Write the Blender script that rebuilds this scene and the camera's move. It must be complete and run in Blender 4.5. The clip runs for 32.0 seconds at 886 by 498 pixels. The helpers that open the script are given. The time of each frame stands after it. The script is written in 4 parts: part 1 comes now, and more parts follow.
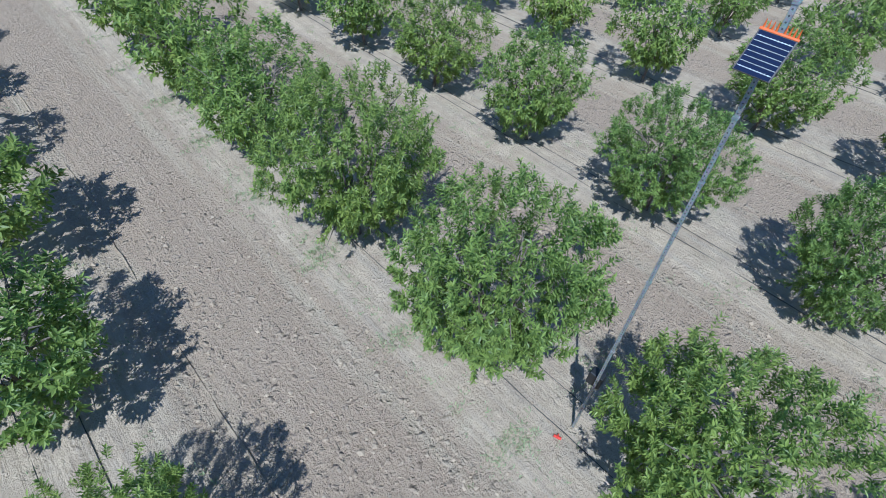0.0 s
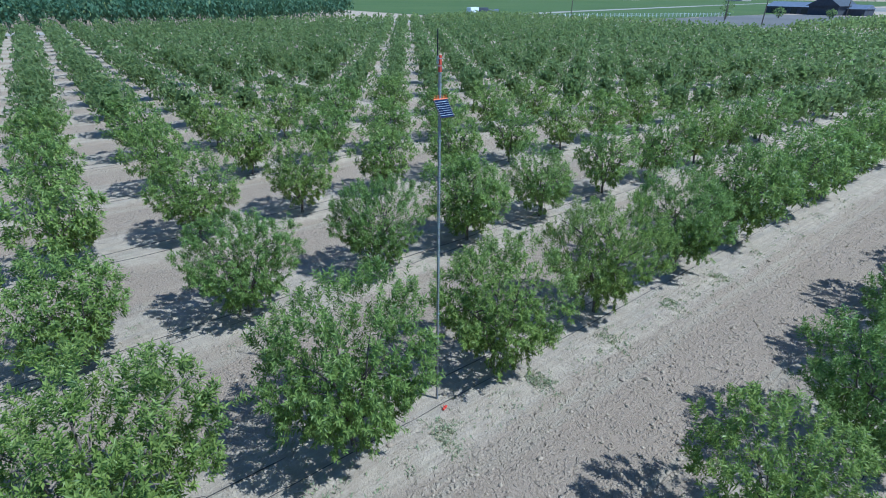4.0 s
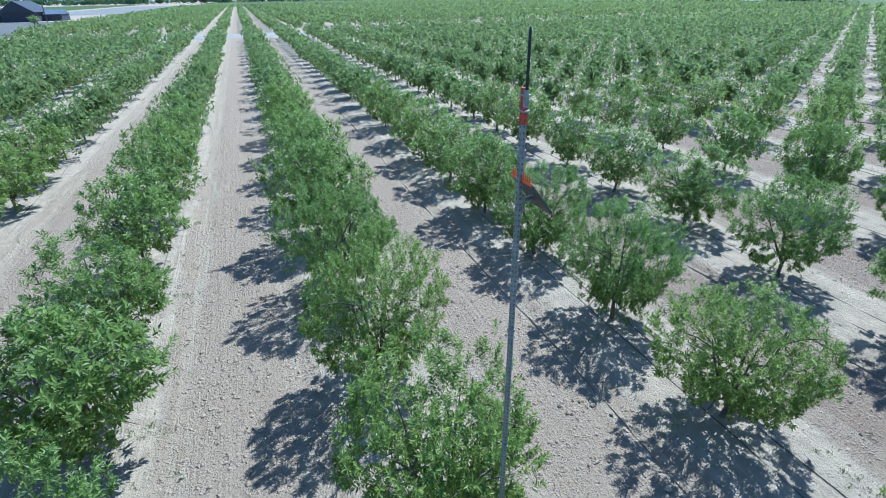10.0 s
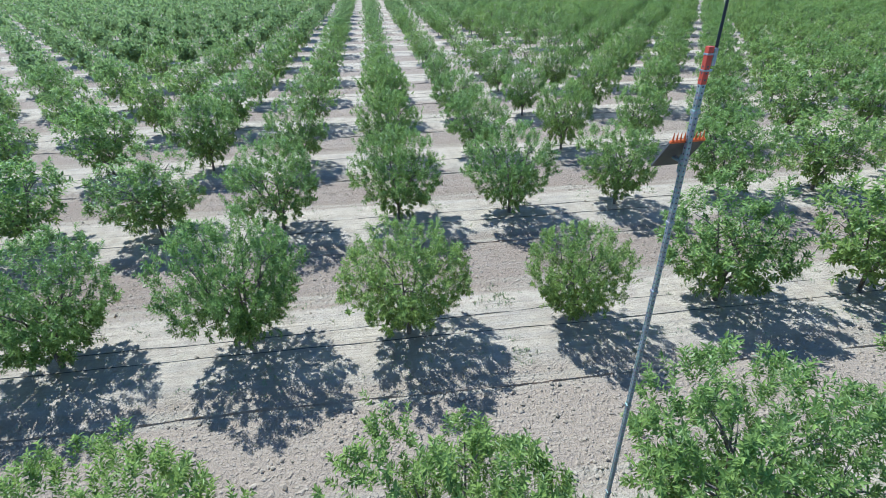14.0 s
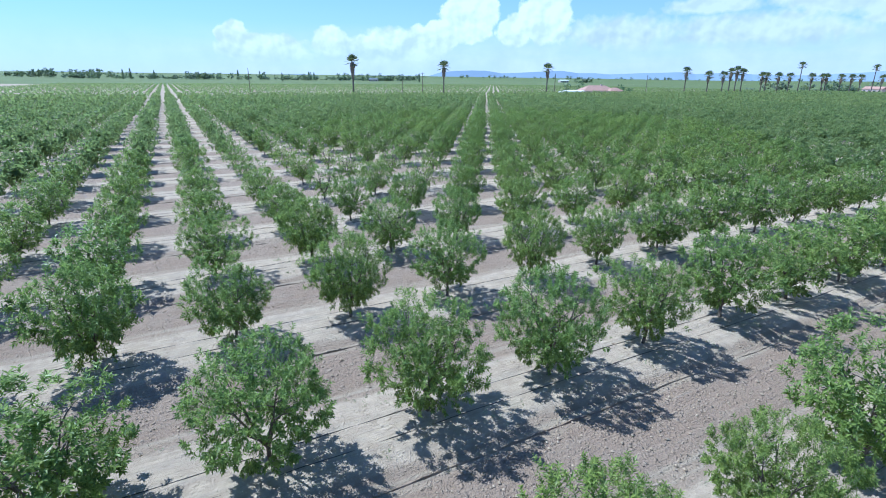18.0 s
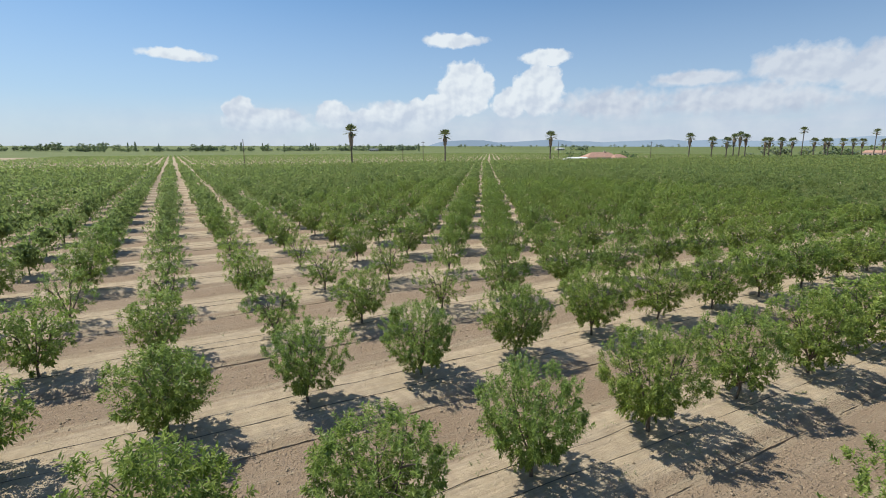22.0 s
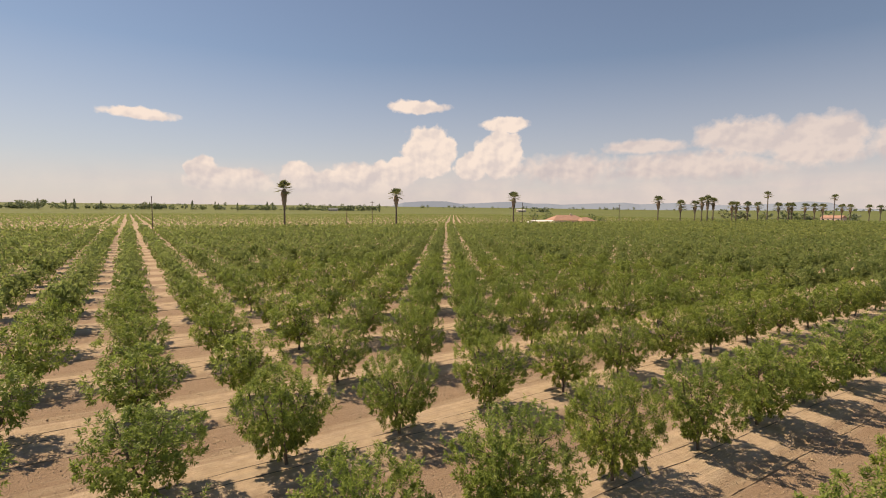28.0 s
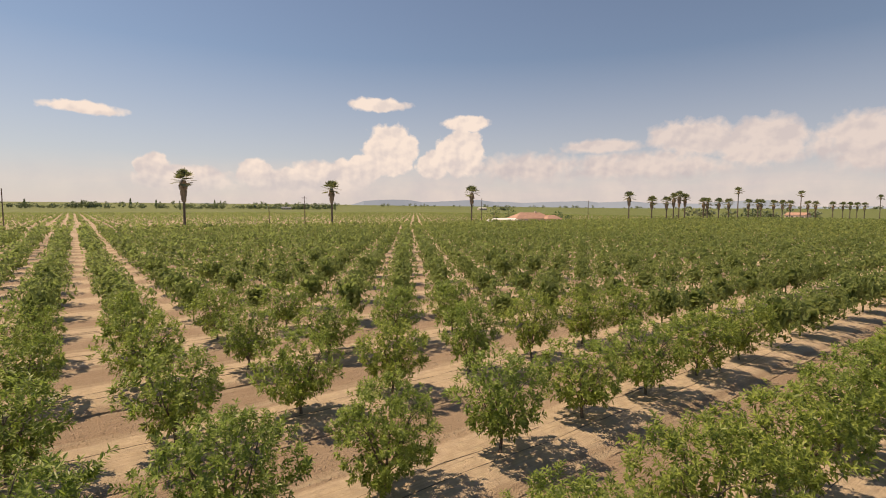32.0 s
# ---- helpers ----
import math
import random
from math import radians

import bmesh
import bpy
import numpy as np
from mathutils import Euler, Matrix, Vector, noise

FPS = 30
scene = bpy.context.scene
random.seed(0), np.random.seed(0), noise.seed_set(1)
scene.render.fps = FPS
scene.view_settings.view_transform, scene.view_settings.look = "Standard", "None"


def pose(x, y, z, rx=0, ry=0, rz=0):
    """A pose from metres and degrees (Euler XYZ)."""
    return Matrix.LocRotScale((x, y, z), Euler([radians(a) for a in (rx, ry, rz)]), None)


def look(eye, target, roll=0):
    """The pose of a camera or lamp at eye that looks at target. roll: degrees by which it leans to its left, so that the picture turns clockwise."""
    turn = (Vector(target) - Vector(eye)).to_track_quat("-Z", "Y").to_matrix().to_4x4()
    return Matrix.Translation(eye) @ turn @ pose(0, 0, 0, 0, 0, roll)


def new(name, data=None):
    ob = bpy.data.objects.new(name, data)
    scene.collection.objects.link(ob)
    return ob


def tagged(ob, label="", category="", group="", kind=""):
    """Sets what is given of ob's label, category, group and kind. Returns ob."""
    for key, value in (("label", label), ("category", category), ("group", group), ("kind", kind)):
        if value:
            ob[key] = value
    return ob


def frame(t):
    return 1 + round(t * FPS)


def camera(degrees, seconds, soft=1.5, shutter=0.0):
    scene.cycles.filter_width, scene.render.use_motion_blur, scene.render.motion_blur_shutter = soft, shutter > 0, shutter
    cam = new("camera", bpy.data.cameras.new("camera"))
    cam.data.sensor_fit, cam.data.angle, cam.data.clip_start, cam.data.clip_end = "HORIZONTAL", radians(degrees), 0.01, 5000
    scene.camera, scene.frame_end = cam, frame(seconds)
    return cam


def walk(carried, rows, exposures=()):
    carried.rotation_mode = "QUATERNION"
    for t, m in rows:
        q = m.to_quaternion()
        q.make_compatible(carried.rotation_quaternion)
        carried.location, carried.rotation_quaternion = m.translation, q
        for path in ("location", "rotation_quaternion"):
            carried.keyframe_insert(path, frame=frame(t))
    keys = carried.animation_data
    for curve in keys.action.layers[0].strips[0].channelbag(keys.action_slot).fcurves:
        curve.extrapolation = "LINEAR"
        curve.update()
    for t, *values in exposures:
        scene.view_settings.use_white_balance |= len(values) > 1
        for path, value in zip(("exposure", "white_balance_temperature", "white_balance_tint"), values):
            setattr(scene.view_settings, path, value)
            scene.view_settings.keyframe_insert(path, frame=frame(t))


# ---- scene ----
cam = camera(82.9, 32.0, soft=1.0)
PATH = [
    (0, (-4.818, 0.87, 8.732), (-3.818, 1.849, 7.304), 4.0),
    (0.5, (-5.553, 1.42, 8.78), (-4.354, 2.155, 7.358), 3.3),
    (1, (-6.151, 2.032, 8.846), (-4.784, 2.506, 7.464), 2.5),
    (1.5, (-6.583, 2.824, 8.877), (-5.04, 3.019, 7.619), 1.8),
    (2, (-6.812, 3.669, 8.897), (-5.158, 3.569, 7.777), 0.9),
    (2.5, (-7.078, 4.557, 8.936), (-5.428, 4.169, 7.876), 0.7),
    (3, (-7.372, 5.453, 8.949), (-5.778, 4.831, 7.914), 0.3),
    (3.5, (-7.533, 6.447, 8.962), (-6.02, 5.585, 7.978), 0.5),
    (4, (-7.423, 7.434, 8.906), (-6.005, 6.357, 7.994), 0.5),
    (4.5, (-7.012, 8.319, 8.825), (-5.723, 7.061, 7.956), 0.5),
    (6.5, (-3.489, 8.877, 8.967), (-2.61, 7.311, 8.086), 0.6),
    (7, (-2.396, 8.512, 8.87), (-1.598, 6.902, 7.992), 0.7),
    (7.5, (-1.36, 7.966, 8.91), (-0.76, 6.272, 8.035), -0.2),
    (8, (-0.586, 7.578, 8.84), (-0.231, 5.823, 7.948), -0.4),
    (8.5, (0.1, 7.245, 8.755), (0.204, 5.46, 7.858), -0.8),
    (9, (0.751, 6.698, 8.664), (0.612, 4.916, 7.765), -0.8),
    (9.5, (1.33, 6.075, 8.594), (0.958, 4.329, 7.693), -0.9),
    (10, (1.882, 5.433, 8.587), (1.277, 3.756, 7.681), -1.1),
    (10.5, (2.457, 4.78, 8.614), (1.635, 3.203, 7.7), -1.2),
    (11, (2.968, 4.073, 8.636), (1.957, 2.616, 7.711), -1.4),
    (11.5, (3.453, 3.299, 8.578), (2.258, 1.993, 7.647), -1.8),
    (12, (3.824, 2.539, 8.523), (2.424, 1.465, 7.581), -1.6),
    (12.5, (4.07, 1.746, 8.496), (2.48, 0.999, 7.541), -1.5),
    (13, (4.084, 0.945, 8.479), (2.382, 0.548, 7.507), -1.5),
    (13.5, (3.936, 0.243, 8.503), (2.196, 0.182, 7.519), -1.3),
    (14, (3.686, -0.613, 8.529), (1.964, -0.39, 7.536), -1.0),
    (14.5, (3.337, -1.518, 8.617), (1.625, -1.25, 7.62), -0.9),
    (16.5, (-0.18, -4.155, 8.989), (-1.713, -3.384, 7.962), 0.0),
    (17, (-1.039, -4.544, 8.996), (-2.56, -3.735, 7.98), 0.2),
    (17.5, (-1.784, -4.937, 8.95), (-3.364, -4.089, 8.065), 0.9),
    (18, (-2.774, -5.23, 8.897), (-4.447, -4.341, 8.257), 0.5),
    (18.5, (-4.019, -5.424, 8.837), (-5.734, -4.513, 8.359), 0.3),
    (19, (-5.431, -5.262, 8.777), (-7.156, -4.344, 8.354), 0.4),
    (19.5, (-7.203, -4.742, 8.707), (-8.933, -3.822, 8.306), 0.3),
    (20, (-9.158, -3.967, 8.596), (-10.889, -3.044, 8.203), 0.3),
    (20.5, (-11.191, -3.029, 8.492), (-12.921, -2.106, 8.1), 0.2),
    (21, (-13.272, -1.859, 8.459), (-15.004, -0.94, 8.066), 0.1),
    (21.5, (-15.446, -0.528, 8.456), (-17.178, 0.391, 8.064), -0.1),
    (22, (-17.642, 1.017, 8.456), (-19.375, 1.937, 8.065), -0.2),
    (22.5, (-19.739, 2.605, 8.462), (-21.471, 3.527, 8.075), -0.4),
    (23, (-21.794, 4.216, 8.56), (-23.527, 5.138, 8.175), -0.3),
    (23.5, (-23.928, 5.879, 8.668), (-25.661, 6.802, 8.287), -0.2),
    (24, (-26.117, 7.656, 8.717), (-27.864, 8.586, 8.436), -0.1),
    (24.5, (-28.33, 9.349, 8.716), (-30.085, 10.283, 8.498), -0.0),
    (25, (-30.534, 11.004, 8.705), (-32.291, 11.94, 8.519), -0.0),
    (25.5, (-32.685, 12.686, 8.747), (-34.444, 13.622, 8.575), -0.0),
    (27.5, (-41.327, 19.459, 8.719), (-43.058, 20.446, 8.56), 0.3),
    (28, (-43.676, 21.304, 8.725), (-45.364, 22.365, 8.569), 0.4),
    (28.5, (-46.091, 23.269, 8.673), (-47.741, 24.39, 8.518), 0.3),
    (29, (-48.566, 25.532, 8.588), (-50.185, 26.696, 8.435), 0.2),
    (29.5, (-51.238, 28.08, 8.479), (-52.85, 29.254, 8.324), 0.2),
    (30, (-54.226, 30.86, 8.359), (-55.834, 32.039, 8.204), 0.2),
    (30.5, (-57.594, 34.092, 8.223), (-59.202, 35.27, 8.066), 0.0),
    (31, (-61.272, 37.834, 8.187), (-62.878, 39.015, 8.032), 0.2),
    (31.5, (-65.044, 41.281, 8.104), (-66.649, 42.464, 7.949), 0.2),
    (32, (-68.866, 44.584, 8.013), (-70.47, 45.769, 7.852), 0.3),
]
walk(cam, [(t, look(eye, target, roll)) for t, eye, target, roll in PATH],
     exposures=[(0, 0.33, 4600, 2), (1.5, 0.13, 4500, -1), (4, 0.25, 4400, -1), (8, 0.49, 4400, -2), (11, 0.73, 4450, -2), (14, 0.79, 4600, -1), (17, 0.72, 4550, -3), (18, 0.61, 4500, 2), (19, 0.46, 4900, 3), (21, 0.28, 5900, 0), (25, 0.18, 7200, 6), (28, 0.18, 8900, 16), (32, 0.18, 8900, 16)])

# ---------------------------------------------------------------- light
SUN_AZ, SUN_EL = radians(236.2), radians(55)      # clockwise from +y
SUN_DIR = Vector((math.sin(SUN_AZ) * math.cos(SUN_EL), math.cos(SUN_AZ) * math.cos(SUN_EL), math.sin(SUN_EL)))
sun = new("sun", bpy.data.lights.new("sun", "SUN"))
sun.data.energy, sun.data.angle, sun.data.color = 4.6, radians(0.53), (1.0, 0.90, 0.76)
sun.matrix_world = look(SUN_DIR * 100, (0, 0, 0))


class Nodes:
    """A small helper to wire node trees."""

    def __init__(self, tree):
        self.tree = tree
        tree.nodes.clear()

    def add(self, kind, inputs=(), **props):
        n = self.tree.nodes.new(kind)
        for k, v in props.items():
            if k == "operation":
                n.operation = v
            elif k == "blend_type":
                n.blend_type = v
            elif k == "data_type":
                n.data_type = v
            elif k == "sky_type":
                n.sky_type = v
            elif k == "clamp":
                n.clamp = v
        for key, v in dict(inputs).items():
            sock = n.inputs[key]
            if isinstance(v, bpy.types.NodeSocket):
                self.tree.links.new(v, sock)
            else:
                sock.default_value = v
        return n

    def math(self, op, a, b=0.0, c=0.0):
        return self.add("ShaderNodeMath", {0: a, 1: b, 2: c}, operation=op).outputs[0]

    def ramp(self, fac, lo, hi, a=0.0, b=1.0):
        return self.add("ShaderNodeMapRange", {"Value": fac, "From Min": lo, "From Max": hi, "To Min": a, "To Max": b}).outputs[0]

    def mix(self, fac, a, b, mode="MIX"):
        n = self.add("ShaderNodeMix", data_type="RGBA", blend_type=mode)
        for i, v in ((0, fac), (6, a), (7, b)):
            if isinstance(v, bpy.types.NodeSocket):
                self.tree.links.new(v, n.inputs[i])
            else:
                n.inputs[i].default_value = v if i == 0 else (*v, 1) if len(v) == 3 else v
        return n.outputs[2]

    def noise(self, vec, scale, detail=3.0, rough=0.55):
        return self.add("ShaderNodeTexNoise", {"Vector": vec, "Scale": scale, "Detail": detail, "Roughness": rough}).outputs[0]

    def link(self, a, b):
        self.tree.links.new(a, b)


world = bpy.data.worlds.new("sky")
scene.world = world
world.use_nodes = True
wn = Nodes(world.node_tree)
sky = wn.add("ShaderNodeTexSky", sky_type="NISHITA")
sky.sun_disc, sky.sun_elevation, sky.sun_rotation = False, SUN_EL, SUN_AZ
sky.altitude, sky.air_density, sky.dust_density, sky.ozone_density = 60, 1.0, 0.25, 4.0
sky_dir = wn.add("ShaderNodeTexCoord").outputs["Generated"]
xyz = wn.add("ShaderNodeSeparateXYZ", {0: sky_dir})
azim = wn.math("MULTIPLY", wn.math("ARCTAN2", wn.math("MULTIPLY", xyz.outputs[0], -1.0), xyz.outputs[1]), 57.2958)
elev = wn.math("MULTIPLY", wn.math("ARCSINE", xyz.outputs[2]), 57.2958)
flat = wn.add("ShaderNodeCombineXYZ", {0: azim, 1: elev, 2: 0.0}).outputs[0]
puff = wn.add("ShaderNodeTexNoise", {"Vector": flat, "Scale": 0.45, "Detail": 5.0, "Roughness": 0.55})
jitter = wn.add("ShaderNodeVectorMath", {0: puff.outputs["Color"], 1: (0.5, 0.5, 0.5)}, operation="SUBTRACT").outputs[0]
bent = wn.add("ShaderNodeVectorMath", {0: jitter, 1: (3.4, 2.2, 0.0), 2: flat}, operation="MULTIPLY_ADD").outputs[0]
ruffled = wn.add("ShaderNodeVectorMath", {0: jitter, 1: (2.4, 0.9, 0.0), 2: flat}, operation="MULTIPLY_ADD").outputs[0]
billow = wn.noise(flat, 0.85, 4.0, 0.5)
# cloud heads: azimuth, elevation, half width, half height, softness (degrees)
CLOUDS = [
    (88.7, 9.0, 3.6, 0.6, 0.8), (60.9, 11.3, 3.5, 0.8, 0.8), (59.6, 6.4, 3.2, 2.9, 0.35), (62.6, 4.4, 3.2, 1.7, 0.4),
    (51.6, 6.2, 2.7, 2.9, 0.4), (50.8, 9.4, 2.8, 0.9, 0.6), (54.6, 5.0, 2.0, 1.6, 0.4), (83.4, 3.9, 1.7, 1.5, 0.4), (80.5, 2.8, 5.0, 1.5, 0.5), (74.0, 3.7, 1.8, 1.6, 0.4), (70.0, 2.8, 6.0, 1.6, 0.5), (65.5, 3.3, 4.0, 1.8, 0.5),
    (36.4, 6.7, 4.0, 0.8, 0.6), (27.5, 7.2, 4.2, 1.9, 0.5), (21.5, 6.4, 4.0, 2.4, 0.5), (12.0, 6.0, 6.0, 2.6, 0.5),
    (32.0, 4.6, 9.0, 1.5, 0.8), (44.0, 4.6, 6.0, 1.6, 0.8), (67.0, 3.9, 4.0, 1.3, 0.8),
]
crisp = loose = None
for az, el, ra, re, soft in CLOUDS:
    d = wn.add("ShaderNodeVectorMath", {0: bent if re > 1.65 else ruffled, 1: (az, el, 0)}, operation="SUBTRACT").outputs[0]
    d = wn.add("ShaderNodeVectorMath", {0: d, 1: (1 / ra, 1 / re, 0)}, operation="MULTIPLY").outputs[0]
    d = wn.add("ShaderNodeVectorMath", {0: d}, operation="LENGTH").outputs["Value"]
    m = wn.math("DIVIDE", wn.math("SUBTRACT", 1.0, d), soft)
    if az < 46:
        loose = m if loose is None else wn.math("MAXIMUM", loose, m)
    else:
        crisp = m if crisp is None else wn.math("MAXIMUM", crisp, m)
tuft_n = wn.math("SUBTRACT", billow, 0.5)
crisp = wn.math("ADD", crisp, wn.math("MULTIPLY", tuft_n, 1.1))
cover = wn.math("MULTIPLY", wn.ramp(crisp, -0.05, 0.34), wn.ramp(elev, 1.5, 3.4, 0.3, 1.0))
loose = wn.math("ADD", loose, wn.math("MULTIPLY", tuft_n, 1.6))
veil = wn.math("MULTIPLY", wn.ramp(loose, -0.25, 0.50, 0.0, 0.88), wn.ramp(elev, 1.0, 4.0, 0.3, 1.0))
# a low bank of cloud all round, thinning upward
bank_n = wn.noise(wn.add("ShaderNodeVectorMath", {0: flat, 1: (0.10, 0.5, 0.0)}, operation="MULTIPLY").outputs[0], 1.0, 5.0)
bank = wn.math("MULTIPLY", wn.ramp(elev, 5.4, 2.6), wn.ramp(bank_n, 0.28, 0.58, 0.35, 0.95))
bank = wn.math("MULTIPLY", bank, wn.ramp(azim, 105.0, 72.0, 0.25, 1.0))
haze = wn.ramp(elev, 16.0, -0.5, 0.06, 0.70)
shade_n = wn.noise(flat, 0.35, 4.0, 0.55)
lit = wn.ramp(shade_n, 0.30, 0.66)
heap = wn.noise(flat, 0.42, 3.0, 0.45)
heap_low = wn.noise(wn.add("ShaderNodeVectorMath", {0: flat, 1: (-0.30, -0.42, 0.0)}, operation="ADD").outputs[0], 0.42, 3.0, 0.45)
tone = wn.math("ADD", wn.ramp(wn.math("SUBTRACT", heap_low, heap), -0.11, 0.11, 0.0, 0.62), wn.ramp(elev, 2.2, 6.5, 0.08, 0.46))
cloud_col = wn.mix(wn.ramp(tone, 0.12, 0.88), (5.9, 6.2, 7.5), (8.7, 8.6, 9.2))
veil_col = wn.mix(wn.ramp(tone, 0.15, 0.85), (5.3, 5.5, 6.8), (7.5, 7.4, 8.2))
deep = wn.mix(1.0, sky.outputs[0], (0.89, 1.01, 1.12), "MULTIPLY")
col = wn.mix(haze, deep, (5.9, 6.2, 8.0))
col = wn.mix(wn.math("MULTIPLY", bank, 0.75), col, wn.mix(lit, (6.2, 6.3, 7.6), (7.5, 7.4, 8.2)))
col = wn.mix(veil, col, veil_col)
col = wn.mix(cover, col, cloud_col)
below = wn.ramp(elev, -0.4, 0.0)
col = wn.mix(below, (2.6, 2.6, 2.2), col)
bg = wn.add("ShaderNodeBackground", {"Color": col, "Strength": 0.082})
wn.link(bg.outputs[0], wn.add("ShaderNodeOutputWorld").inputs[0])


# ---------------------------------------------------------------- materials
def material(name, build, **kw):
    m = bpy.data.materials.new(name)
    m.use_nodes = True
    n = Nodes(m.node_tree)
    out = n.add("ShaderNodeOutputMaterial")
    n.link(build(n, **kw), out.inputs[0])
    return m


def principled(n, color, rough=0.8, metal=0.0, bump=None, strength=0.4, distance=0.02, spec=0.5):
    p = n.add("ShaderNodeBsdfPrincipled", {"Roughness": rough, "Metallic": metal, "Specular IOR Level": spec})
    if isinstance(color, bpy.types.NodeSocket):
        n.link(color, p.inputs["Base Color"])
    else:
        p.inputs["Base Color"].default_value = (*color, 1)
    if bump is not None:
        b = n.add("ShaderNodeBump", {"Strength": strength, "Distance": distance, "Height": bump})
        n.link(b.outputs[0], p.inputs["Normal"])
    return p.outputs[0]


def plain(n, color, rough=0.6, metal=0.0, vary=0.18, scale=6.0):
    pos = n.add("ShaderNodeTexCoord").outputs["Object"]
    a = n.noise(pos, scale, 4.0)
    b = n.noise(pos, scale * 7, 2.0)
    f = n.ramp(n.math("ADD", a, n.math("MULTIPLY", b, 0.4)), 0.4, 1.0)
    c = n.mix(f, tuple(v * (1 - vary) for v in color), tuple(min(1, v * (1 + vary)) for v in color))
    return principled(n, c, rough, metal, b, 0.15, 0.01)


ROW, STEP = 6.71, 4.27


def soil(n):
    geo = n.add("ShaderNodeNewGeometry")
    pos = geo.outputs["Position"]
    px = n.add("ShaderNodeSeparateXYZ", {0: pos})
    wob = n.noise(n.add("ShaderNodeVectorMath", {0: pos, 1: (0.9, 0.28, 0)}, operation="MULTIPLY").outputs[0], 1.0, 4.0)
    x = n.math("ADD", px.outputs[0], n.math("MULTIPLY", n.math("SUBTRACT", wob, 0.5), 0.9))
    # signed distance from the nearest tree row
    d = n.math("SUBTRACT", n.math("FLOORED_MODULO", n.math("ADD", x, ROW / 2), ROW), ROW / 2)
    ad = n.math("ABSOLUTE", d)
    big = n.noise(pos, 0.35, 4.0)
    mid = n.noise(pos, 2.6, 5.0, 0.65)
    fine = n.noise(pos, 16.0, 4.0, 0.7)
    grit = n.noise(pos, 55.0, 3.0, 0.7)
    streak = n.noise(n.add("ShaderNodeVectorMath", {0: pos, 1: (5.0, 0.22, 1)}, operation="MULTIPLY").outputs[0], 1.0, 4.0)
    berm = n.mix(n.ramp(mid, 0.3, 0.7), (0.375, 0.284, 0.207), (0.555, 0.436, 0.320))
    weeds = n.math("MULTIPLY", n.ramp(n.noise(pos, 1.1, 3.0), 0.56, 0.72), 0.18)
    berm = n.mix(weeds, berm, (0.38, 0.375, 0.24))
    berm = n.mix(n.ramp(streak, 0.50, 0.68, 0.0, 0.45), berm, (0.33, 0.275, 0.23))
    tilled = n.mix(n.ramp(fine, 0.3, 0.7), (0.208, 0.138, 0.096), (0.378, 0.264, 0.186))
    tilled = n.mix(n.ramp(big, 0.4, 0.65, 0.0, 0.4), tilled, (0.36, 0.272, 0.205))
    rut = n.noise(n.add("ShaderNodeVectorMath", {0: pos, 1: (13.0, 0.35, 1)}, operation="MULTIPLY").outputs[0], 1.0, 3.0)
    berm = n.mix(n.ramp(rut, 0.50, 0.66, 0.0, 0.40), berm, (0.30, 0.225, 0.16))
    tilled = n.mix(n.ramp(streak, 0.52, 0.72, 0.0, 0.4), tilled, (0.42, 0.335, 0.255))
    tilled = n.mix(n.ramp(rut, 0.52, 0.68, 0.0, 0.42), tilled, (0.255, 0.182, 0.135))
    tilled = n.mix(n.ramp(px.outputs[0], -9.0, -5.5, 0.0, 0.56), tilled, n.mix(n.ramp(fine, 0.3, 0.7), (0.39, 0.284, 0.200), (0.505, 0.380, 0.272)))
    mask = n.ramp(n.math("ADD", ad, n.math("MULTIPLY", n.math("SUBTRACT", fine, 0.5), 0.5)), 1.45, 1.8)
    track = n.math("MULTIPLY", n.ramp(n.math("ABSOLUTE", n.math("SUBTRACT", ad, 2.05)), 0.34, 0.16), n.ramp(streak, 0.35, 0.6, 0.05, 0.55))
    c = n.mix(mask, berm, tilled)
    c = n.mix(track, c, (0.48, 0.388, 0.28))
    damp = n.math("MULTIPLY", n.ramp(n.math("ABSOLUTE", n.math("SUBTRACT", ad, 0.42)), 0.16, 0.03), n.ramp(n.noise(pos, 1.7, 3.0), 0.4, 0.7, 0.0, 0.4))
    c = n.mix(damp, c, (0.30, 0.26, 0.22))
    c = n.mix(n.ramp(grit, 0.35, 0.7, 0.0, 0.30), c, (0.63, 0.515, 0.372))
    jig = n.add("ShaderNodeTexNoise", {"Vector": pos, "Scale": 5.0, "Detail": 2.0}).outputs["Color"]
    lump_pos = n.add("ShaderNodeVectorMath", {0: jig, 1: (0.25, 0.25, 0.0), 2: pos}, operation="MULTIPLY_ADD").outputs[0]
    vor = n.add("ShaderNodeTexVoronoi", {"Vector": lump_pos, "Scale": 13.0, "Randomness": 1.0})
    cell = n.add("ShaderNodeSeparateColor", {0: vor.outputs["Color"]}).outputs[0]
    lump = n.math("MULTIPLY", n.ramp(vor.outputs["Distance"], 0.12, 0.5, 1.0, 0.0), n.ramp(cell, 0.45, 0.9))
    vor2 = n.add("ShaderNodeTexVoronoi", {"Vector": lump_pos, "Scale": 5.5, "Randomness": 1.0})
    cell2 = n.add("ShaderNodeSeparateColor", {0: vor2.outputs["Color"]}).outputs[0]
    lump2 = n.math("MULTIPLY", n.ramp(vor2.outputs["Distance"], 0.08, 0.38, 1.0, 0.0), n.ramp(cell2, 0.5, 0.85))
    lump = n.math("ADD", lump, n.math("MULTIPLY", lump2, 1.5))
    lump = n.math("MULTIPLY", lump, n.ramp(mask, 0.0, 1.0, 0.35, 1.0))
